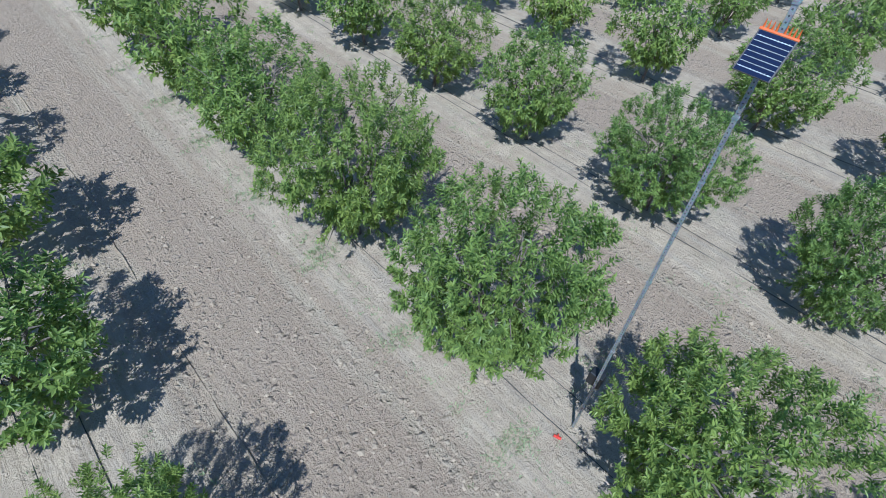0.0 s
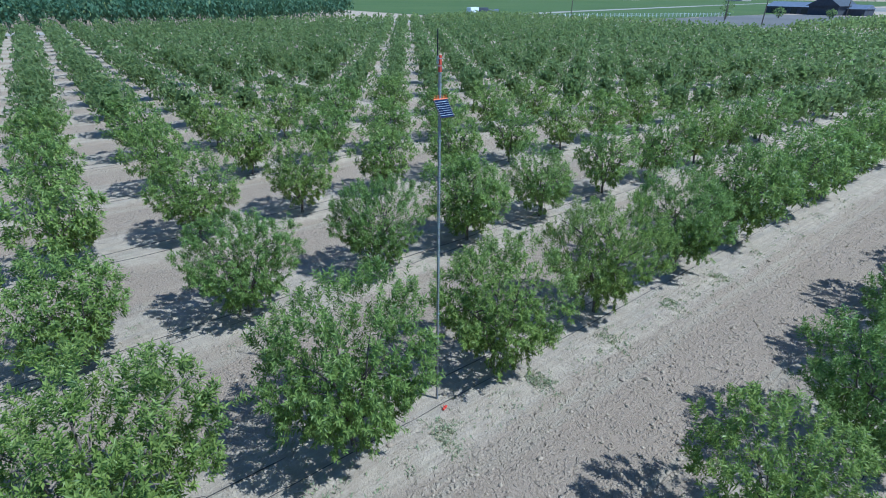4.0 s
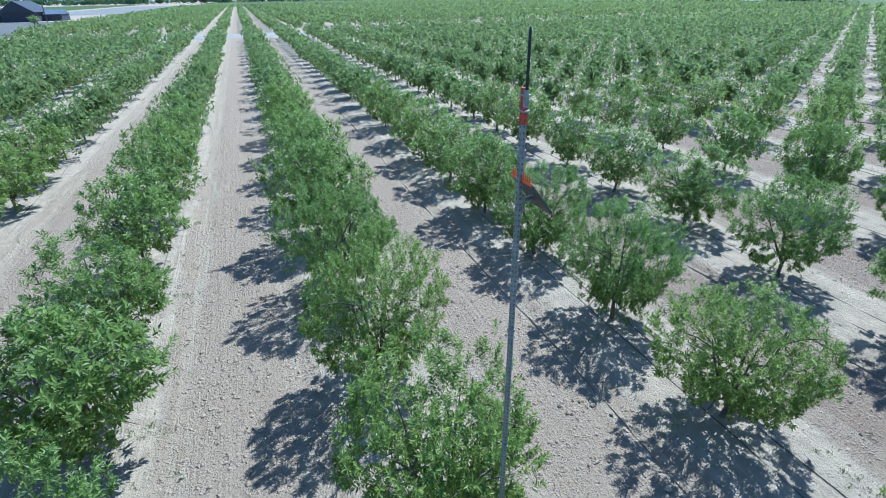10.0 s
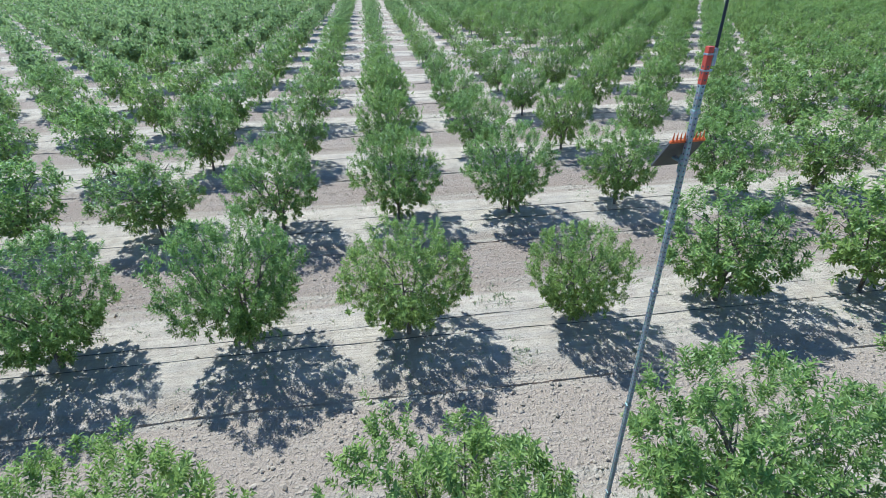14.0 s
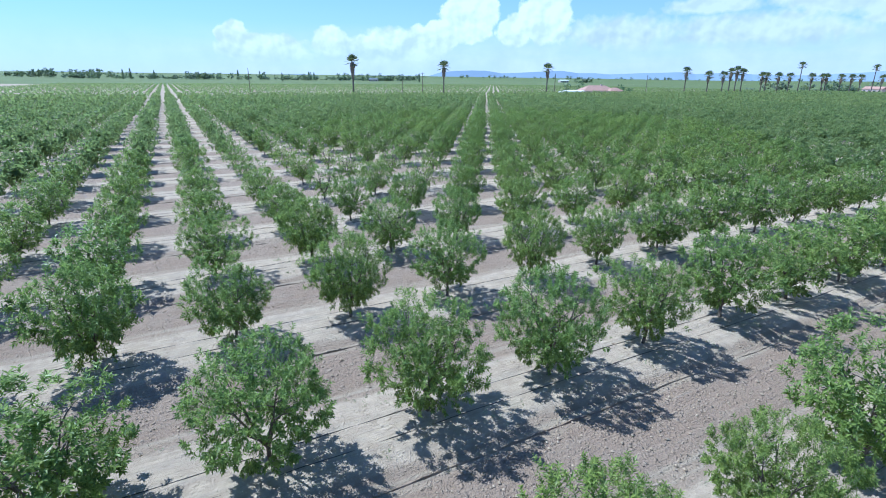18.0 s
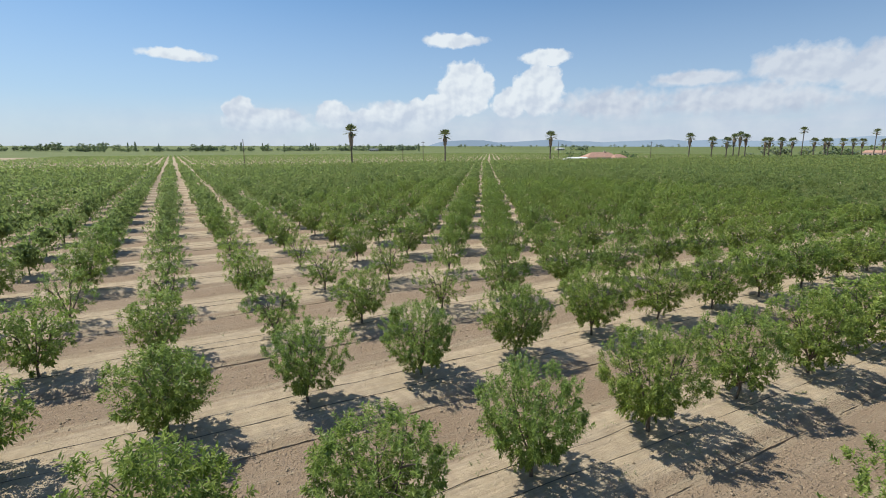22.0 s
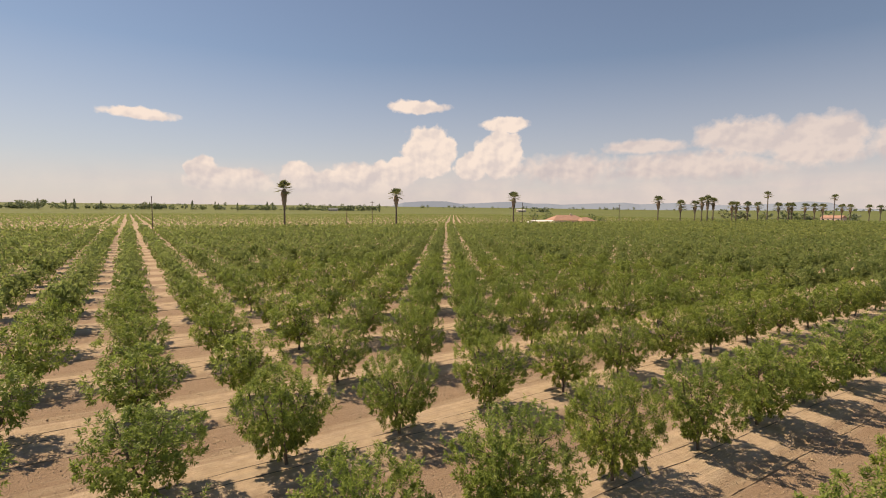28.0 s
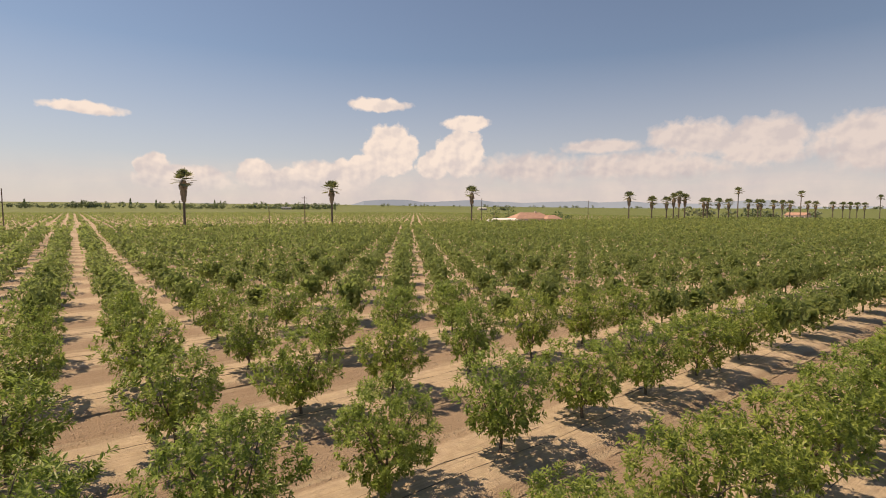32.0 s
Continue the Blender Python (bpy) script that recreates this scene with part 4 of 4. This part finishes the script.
def palm_meshes(seed, height, skirt):
    rng = random.Random(seed)
    top = height - 2.2
    t = bmesh.new()
    tube(t, [(0, 0, -0.3), (0, 0, 0.4), (0.05, 0.02, height * 0.4), (0, 0, top)], [0.55, 0.42, 0.34, 0.30], 9)
    s = bmesh.new()
    for k in range(int(skirt * 34)):        # hanging dry fronds
        z = top - rng.random() ** 1.2 * skirt
        a = rng.uniform(0, 6.28)
        f = (top - z) / skirt
        r = (1.35 - 0.75 * f) * rng.uniform(0.75, 1.1) * (0.55 + 0.45 * min(1, (top - z) / 0.8))
        d = Vector((math.cos(a), math.sin(a), 0))
        e = Vector((-d.y, d.x, 0)) * 0.28
        p = d * r * 0.75 + Vector((0, 0, z + 0.5))
        q = d * r + Vector((0, 0, z - 0.7))
        s.faces.new([s.verts.new(p + e * 0.4), s.verts.new(q + e), s.verts.new(q - e * 0.8 - Vector((0, 0, 0.2))), s.verts.new(p - e * 0.5)])
    tube(s, [(0, 0, top - skirt), (0, 0, top - skirt * 0.6), (0, 0, top - 0.3)], [0.45, 0.75, 0.7], 8)
    c = bmesh.new()
    for k in range(26):
        a = k * 2.4 + rng.uniform(-0.3, 0.3)
        el = -0.45 + 1.95 * (k / 25) ** 0.9
        d = Vector((math.cos(a) * math.cos(el), math.sin(a) * math.cos(el), math.sin(el)))
        fan(c, rng, Vector((0, 0, top + 0.1)), d, rng.uniform(3.3, 4.3))
    return finish(t, "trunk", M["palm_trunk"]), finish(s, "skirt", M["palm_skirt"]), finish(c, "crown", M["palm_leaf"])


PALM_KINDS = {"big": palm_meshes(1, 18.0, 5.6), "mid": palm_meshes(2, 16.8, 4.2), "low": palm_meshes(3, 14.5, 3.6), "tall": palm_meshes(4, 22.5, 0.8)}
PALMS = [
    ("big", -238, 72), ("mid", -243, 122), ("mid", -238, 185), ("mid", -232, 293), ("low", -231, 314), ("low", -230, 328), ("mid", -229, 334), ("big", -230, 342),
    ("mid", -229, 347), ("low", -228, 368), ("low", -228, 373), ("low", -227, 386), ("low", -227, 400), ("tall", -226, 411), ("low", -225, 425), ("low", -224, 438),
    ("low", -224, 443), ("low", -223, 462), ("low", -223, 478), ("low", -222, 490), ("tall", -221, 508), ("low", -220, 520), ("low", -219, 534), ("low", -217, 568),
    ("low", -216, 590), ("low", -215, 606), ("low", -214, 622), ("low", -213, 640), ("tall", -211, 681),
]
for n, (kind, x, y) in enumerate(PALMS):
    words = {"big": "stout fan palm with a thick skirt of dry fronds", "mid": "fan palm with a brown skirt of dry fronds", "low": "shorter shaggy fan palm beside the lane", "tall": "slender tall fan palm with a small crown"}
    palm = thing("palm_tree", words[kind], "palm tree", (x, y, 0), n * 77 % 360, "palms along the lane")
    for name, me in zip(("trunk", "skirt", "crown"), PALM_KINDS[kind]):
        part(name, me, None, palm, "dry brown hanging fronds" if name == "skirt" else "")


# ---------------------------------------------------------------- poles
def utility_pole(x, y, h, arm=True, turn=0.0, label="weathered wooden utility pole with a crossarm"):
    p = thing("utility_pole", label, "utility pole", (x, y, 0), turn, "utility poles")
    bm = bmesh.new()
    tube(bm, [(0, 0, -0.3), (0, 0, h * 0.5), (0, 0, h)], [0.19, 0.16, 0.12], 9)
    part("pole", bm, M["wood"], p)
    if arm:
        bm = bmesh.new()
        box(bm, 1.9, 0.1, 0.12, (0, 0.14, h - 0.6), 0.01)
        part("crossarm", bm, M["wood"], p)
        for k in (-0.85, -0.3, 0.3, 0.85):
            bm = bmesh.new()
            tube(bm, [(k, 0.14, h - 0.54), (k, 0.14, h - 0.4)], [0.05, 0.035], 8)
            part("insulator", bm, M["grey"], p)


utility_pole(-256, 29, 13.0, False, 0, "tall bare wooden pole at the orchard's end")
utility_pole(-243, 99, 8.5, False, 0, "short thick wooden pole stub")
utility_pole(-262, 119, 12.5, True, 80)
utility_pole(-236, 189, 12.5, False, 0, "slim bare wooden pole beside a palm")
utility_pole(-234, 260, 12.5, True, 80)
utility_pole(95, -203, 11.5, True, 20)
utility_pole(72, -181, 11.5, True, 20)
utility_pole(86, -300, 11.5, True, 20)
utility_pole(158, -190, 11.5, True, 0)
utility_pole(158, -330, 11.5, True, 0)
for k in range(7):
    utility_pole(40 - 14 * k, -440 - 6 * k, 11.5, False, 0, "thin bare wooden pole far off")


# ---------------------------------------------------------------- buildings
def prism(bm, w, d, h, ridge, at=(0, 0, 0), over=0.5, hip=0.0):
    """A roof with its ridge along x; hip: how far the ridge stops short of the ends."""
    x, y = w / 2 + over, d / 2 + over
    v = [bm.verts.new(Vector(at) + Vector(p)) for p in ((-x, -y, h), (x, -y, h), (x, y, h), (-x, y, h), (-x + hip, 0, h + ridge), (x - hip, 0, h + ridge))]
    for f in ((0, 1, 5, 4), (1, 2, 5), (2, 3, 4, 5), (3, 0, 4), (3, 2, 1, 0)):
        bm.faces.new([v[n] for n in f])
    return bm


def openings(parent, w, d, floor, n, width=1.2, height=1.3):
    for side in (-1, 1):
        for k in range(n):
            x = -w / 2 + (k + 0.5) * w / n
            bm = bmesh.new()
            box(bm, width + 0.2, 0.14, height + 0.2, (x, side * (d / 2 + 0.02), floor + height / 2))
            win = part("window", bm, M["white"], parent)
            bm = bmesh.new()
            box(bm, width, 0.06, height, (x, side * (d / 2 + 0.1), floor + height / 2))
            part("pane", bm, M["glass"], win)


house = thing("farmhouse", "low farmhouse with a terracotta hip roof among the palms", "house", (-252, 236, 0), 72)
bm = bmesh.new()
box(bm, 21, 11, 3.2, (0, 0, 1.6))
box(bm, 8, 7, 3.0, (9, -6, 1.5))
part("wall", bm, M["stucco"], house)
bm = bmesh.new()
prism(bm, 21, 11, 3.2, 3.0, hip=5.5)
prism(bm, 8, 7, 3.0, 2.0, (9, -6, 0), hip=3.0)
roof = part("roof", bm, M["terracotta"], house, "terracotta tiled hip roof")
bm = bmesh.new()
box(bm, 0.8, 0.8, 1.8, (3, 0, 6.1))
part("chimney", bm, M["stucco"], roof)
openings(house, 21, 11, 1.0, 5)
bm = bmesh.new()
box(bm, 1.1, 0.1, 2.1, (1.6, -5.56, 1.05))
part("door", bm, M["wood"], house)

shed = thing("carport", "white metal carport with a shallow roof beside the farmhouse", "shed", (-248, 214, 0), 72)
bm = bmesh.new()
prism(bm, 11, 6, 2.8, 0.7, over=0.3)
part("roof", bm, M["white"], shed)
for x in (-5, 0, 5):
    for y in (-2.7, 2.7):
        bm = bmesh.new()
        box(bm, 0.14, 0.14, 2.8, (x, y, 1.4))
        part("post", bm, M["grey"], shed)
tank = thing("water_tank", "white round water tank beside the carport", "tank", (-249, 205, 0))
bm = bmesh.new()
tube(bm, [(0, 0, 0), (0, 0, 2.4), (0, 0, 2.9)], [1.6, 1.6, 0.4], 20)
part("tank_body", bm, M["white"], tank)

barn = thing("barn", "dark barn with a steep gable and a long grey tin lean-to", "barn", (107, -326, 0), -8)
bm = bmesh.new()
box(bm, 14, 16, 4.5, (-8, 4, 2.25))
box(bm, 24, 13, 3.4, (12, 0, 1.7))
box(bm, 9, 9, 3.0, (-19, 0, 1.5))
part("wall", bm, M["barn"], barn)
bm = bmesh.new()
v = [bm.verts.new(p) for p in ((-16, -5, 4.2), (0, -5, 4.2), (-8, -5, 9.2), (-16, 13, 4.2), (0, 13, 4.2), (-8, 13, 9.2))]
for f in ((0, 2, 5, 3), (1, 4, 5, 2), (3, 5, 4)):
    bm.faces.new([v[n] for n in f])
part("roof", bm, M["barn"], barn, "dark steep gable roof")
bm = bmesh.new()
v = [bm.verts.new(p) for p in ((-16, 12.3, 4.2), (0, 12.3, 4.2), (-8, 12.3, 9.0))]
bm.faces.new(v)
part("gable", bm, M["barn"], barn)
bm = bmesh.new()
prism(bm, 24, 13, 3.4, 2.4, (12, 0, 0), 0.6)
prism(bm, 9, 9, 3.0, 2.0, (-19, 0, 0), 0.4)
part("lean_to_roof", bm, M["tin"], barn, "long grey tin roof")
for k in range(4):
    bm = bmesh.new()
    box(bm, 3.2, 0.12, 2.6, (3.5 + 5.4 * k, 6.56, 1.3))
    part("door", bm, M["glass"], barn)


def single_tree(x, y, h, w, mat, seed, label, leaf=160, ll=0.9, lw=0.45):
    rng = np.random.default_rng(seed)
    base = thing("broadleaf_tree", label, "tree", (x, y, 0), seed * 40)
    bm = bmesh.new()
    tube(bm, [(0, 0, -0.2), (0.1, 0, h * 0.3), (0, 0.1, h * 0.75)], [0.28, 0.2, 0.06], 7)
    part("trunk", bm, M["bark"], base)
    foot, tip = shoots(rng, leaf)
    p = (foot + (tip - foot) * rng.uniform(0.3, 1, (len(foot), 1))) * np.array((w / R0, w / R0, h / H0))
    way = unit(rng.normal(size=p.shape) + unit(tip - foot))
    up = unit(np.array([0, 0, 1.0]) + rng.normal(0, 0.5, p.shape))
    L = ll * rng.uniform(0.7, 1.3, len(p))
    part("crown", mesh_arrays("crown", *leaf_quads(p, way, up, L, L * lw / ll), mat), None, base)


single_tree(101, -216, 7.0, 3.2, M["leaf_far"], 3, "round green shade tree beside a utility pole")
single_tree(96, -252, 4.0, 2.4, M["leaf_far"], 4, "small round green tree in the farmyard")
single_tree(82, -268, 3.5, 2.0, M["leaf_far"], 5, "small dark green bush in the farmyard")
single_tree(-246, 250, 7.0, 3.0, M["leaf_blue"], 6, "dark green bushy tree beside the farmhouse")
single_tree(-243, 256, 5.0, 2.4, M["leaf_blue"], 7, "dark green shrub beside the farmhouse")
single_tree(-264, 222, 8.0, 3.4, M["leaf_blue"], 8, "dark green tree behind the farmhouse")
single_tree(-268, 236, 9.0, 3.2, M["leaf_blue"], 9, "dark green tree behind the farmhouse")

# fence along the crop field
fence = thing("fence", "fence of white posts with two rails along the crop field", "fence")
a, b = Vector((143, -160, 0)), Vector((116, -250, 0))
count = 44
for k in range(count):
    p = a.lerp(b, k / (count - 1))
    bm = bmesh.new()
    box(bm, 0.22, 0.22, 1.6, (p.x, p.y, 0.75))
    part("post", bm, M["white"], fence)
for z in (0.7, 1.3):
    bm = bmesh.new()
    tube(bm, [a + Vector((0, 0, z)), b + Vector((0, 0, z))], [0.035, 0.035], 5)
    part("rail", bm, M["grey"], fence)


def trailer(x, y, turn, body, label, h=2.7):
    t = thing("farm_trailer", label, "trailer", (x, y, 0.03), turn, "trailers on the farm road")
    bm = bmesh.new()
    box(bm, 2.4, 5.4, h - 0.9, (0, 0, 0.9 + (h - 0.9) / 2), 0.06)
    part("body", bm, body, t)
    for sx in (-1.05, 1.05):
        for sy in (-1.6, 1.6):
            bm = bmesh.new()
            bmesh.ops.create_cone(bm, cap_ends=True, segments=14, radius1=0.5, radius2=0.5, depth=0.32, matrix=Matrix.Translation((sx, sy, 0.5)) @ Matrix.Rotation(math.pi / 2, 4, "Y"))
            wheel = part("wheel", bm, M["black"], t)
            bm = bmesh.new()
            bmesh.ops.create_cone(bm, cap_ends=True, segments=10, radius1=0.24, radius2=0.24, depth=0.36, matrix=Matrix.Translation((sx, sy, 0.5)) @ Matrix.Rotation(math.pi / 2, 4, "Y"))
            part("rim", bm, M["grey"], wheel)


trailer(175, -146, 10, M["white"], "white box trailer parked on the farm road", 3.2)
trailer(177, -153, 5, M["barn"], "dark box trailer parked on the farm road", 3.0)
trailer(179, -161, -5, M["tin"], "grey flat trailer parked on the farm road", 2.2)

# far farm buildings, tanks and tree belts
for k, (x, y, w, d, h, roof_mat) in enumerate(((-1150, 420, 20, 10, 4, "tin"), (-1150, 980, 26, 12, 5, "white"), (520, -760, 40, 16, 7, "white"), (640, -640, 30, 14, 6, "white"), (420, -900, 40, 16, 6, "tin"), (-240, 560, 16, 10, 4, "terracotta"))):
    f = thing("farm_building", "far low farm building with a pale roof", "building", (x, y, rise(x, y)), 60 + 23 * k, "far farm buildings")
    bm = bmesh.new()
    box(bm, w, d, h, (0, 0, h / 2))
    part("wall", bm, M["stucco"], f)
    bm = bmesh.new()
    prism(bm, w, d, h, 2.2)
    part("roof", bm, M[roof_mat], f)
    openings(f, w, d, 1.2, 4, 2.0, 1.6)


def cypress(x, y, h, seed):
    rng = np.random.default_rng(seed)
    base = thing("cypress_tree", "narrow dark cypress far off on the plain", "tree", (x, y, rise(x, y)), 0, "far cypresses")
    bm = bmesh.new()
    tube(bm, [(0, 0, -0.3), (0, 0, h * 0.5)], [0.35, 0.2], 6)
    part("trunk", bm, M["bark"], base)
    n = 190
    z = rng.random(n)
    r = h * 0.14 * np.sin(np.pi * np.clip(0.08 + z * 0.92, 0, 1)) ** 0.7 * (1.1 - z * 0.6) * rng.uniform(0.6, 1.1, n)
    a = rng.random(n) * 6.28
    p = np.stack([r * np.cos(a), r * np.sin(a), 0.6 + z * h * 0.95], -1)
    way = unit(np.stack([np.cos(a) * 0.35, np.sin(a) * 0.35, np.ones(n)], -1) + rng.normal(0, 0.15, (n, 3)))
    up = unit(np.stack([np.cos(a), np.sin(a), 0.2 * np.ones(n)], -1))
    part("crown", mesh_arrays("crown", *leaf_quads(p, way, up, np.full(n, h * 0.12), np.full(n, h * 0.06)), M["cypress"]), None, base)


for k, (x, y, h) in enumerate(((-1202, 136, 19), (-1176, 176, 17), (-1037, 195, 15), (-1232, 293, 18), (-1232, 305, 17), (-1010, 470, 17), (-1205, 60, 15), (-1190, -20, 16), (-1180, -60, 19), (-1175, -72, 17), (-1160, -110, 18))):
    cypress(x, y, h, 50 + k)


def belt(name, label, x0, y0, x1, y1, count, depth, hmin, hmax, mat, seed, gap=-0.7):
    rng = np.random.default_rng(seed)
    t = rng.random(count)
    places = []
    for s in t:
        if math.sin(s * 37 + seed) + math.sin(s * 91 + 2 * seed) < gap:
            continue
        h = hmin * 0.45 + (hmax - hmin * 0.45) * rng.random() ** 1.6
        places.append((x0 + (x1 - x0) * s + rng.normal(0, depth), y0 + (y1 - y0) * s + rng.normal(0, depth), h, h * rng.uniform(0.3, 0.5) + 2.6))
    mass(name, label, places, 28, 1.2, 0.85, mat, seed, category="tree belt")


# leaves of these templates grow with the tree, so few are enough
belt("far_tree_belt", "broken belt of dark trees along the plain", -1250, -150, -1180, 480, 240, 12, 6, 14, M["cypress"], 21)
belt("far_tree_belt", "broken belt of dark trees along the plain", -1150, 380, -1220, 560, 60, 10, 8, 18, M["cypress"], 22)
belt("far_tree_belt", "broken belt of dark trees along the plain", -1500, -700, -1350, -100, 170, 14, 9, 20, M["cypress"], 23)
belt("far_tree_belt", "thin line of trees on the horizon", -2600, -500, -1900, 2800, 170, 30, 10, 20, M["cypress"], 24)
belt("far_tree_belt", "dark clump of trees around far farm buildings", -1080, 980, -1160, 1080, 22, 9, 9, 17, M["cypress"], 25)
belt("far_tree_belt", "dark clump of trees behind the palms", -330, 520, -250, 640, 36, 7, 6, 12, M["cypress"], 26)
belt("far_tree_belt", "thin line of trees on the horizon", -1900, 2800, 700, 2900, 130, 30, 10, 18, M["cypress"], 27)
belt("far_tree_belt", "belt of dark trees beyond the fields", 300, -1500, 1700, -700, 560, 40, 12, 22, M["leaf_blue"], 28, -1.6)
belt("far_tree_belt", "belt of dark trees beyond the fallow field", -950, -1100, 300, -1250, 640, 30, 14, 22, M["leaf_blue"], 29, -3)
belt("far_tree_belt", "dark hedge of tall trees beside the southern orchard", -380, -246, -255, -262, 90, 6, 8, 13, M["cypress"], 30, -3)

for k in range(4):
    s = thing("shade_frame", "long pale roofed frame beside the dark hedge", "shed", (-262 - 14 * k, -222 - 3 * k, 0), 8, "pale frames by the hedge")
    bm = bmesh.new()
    box(bm, 13, 4, 0.25, (0, 0, 2.6))
    part("roof", bm, M["white"], s)
    for x in (-6, 0, 6):
        bm = bmesh.new()
        box(bm, 0.2, 3.6, 2.5, (x, 0, 1.25))
        part("support", bm, M["tin"], s)

# ranges on the horizon; their blue haze is put into the colour
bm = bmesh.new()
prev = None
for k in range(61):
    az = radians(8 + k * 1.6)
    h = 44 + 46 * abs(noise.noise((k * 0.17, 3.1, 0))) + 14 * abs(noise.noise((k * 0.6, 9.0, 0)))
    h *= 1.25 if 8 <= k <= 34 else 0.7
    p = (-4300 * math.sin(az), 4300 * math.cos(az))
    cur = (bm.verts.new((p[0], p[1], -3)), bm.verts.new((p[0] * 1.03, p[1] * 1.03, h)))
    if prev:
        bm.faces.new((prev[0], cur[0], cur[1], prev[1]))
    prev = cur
tagged(new("backdrop", finish(bm, "backdrop", M["ridge"])), "mountain range on the far horizon, coloured pale blue for haze", "mountains", kind="structure")
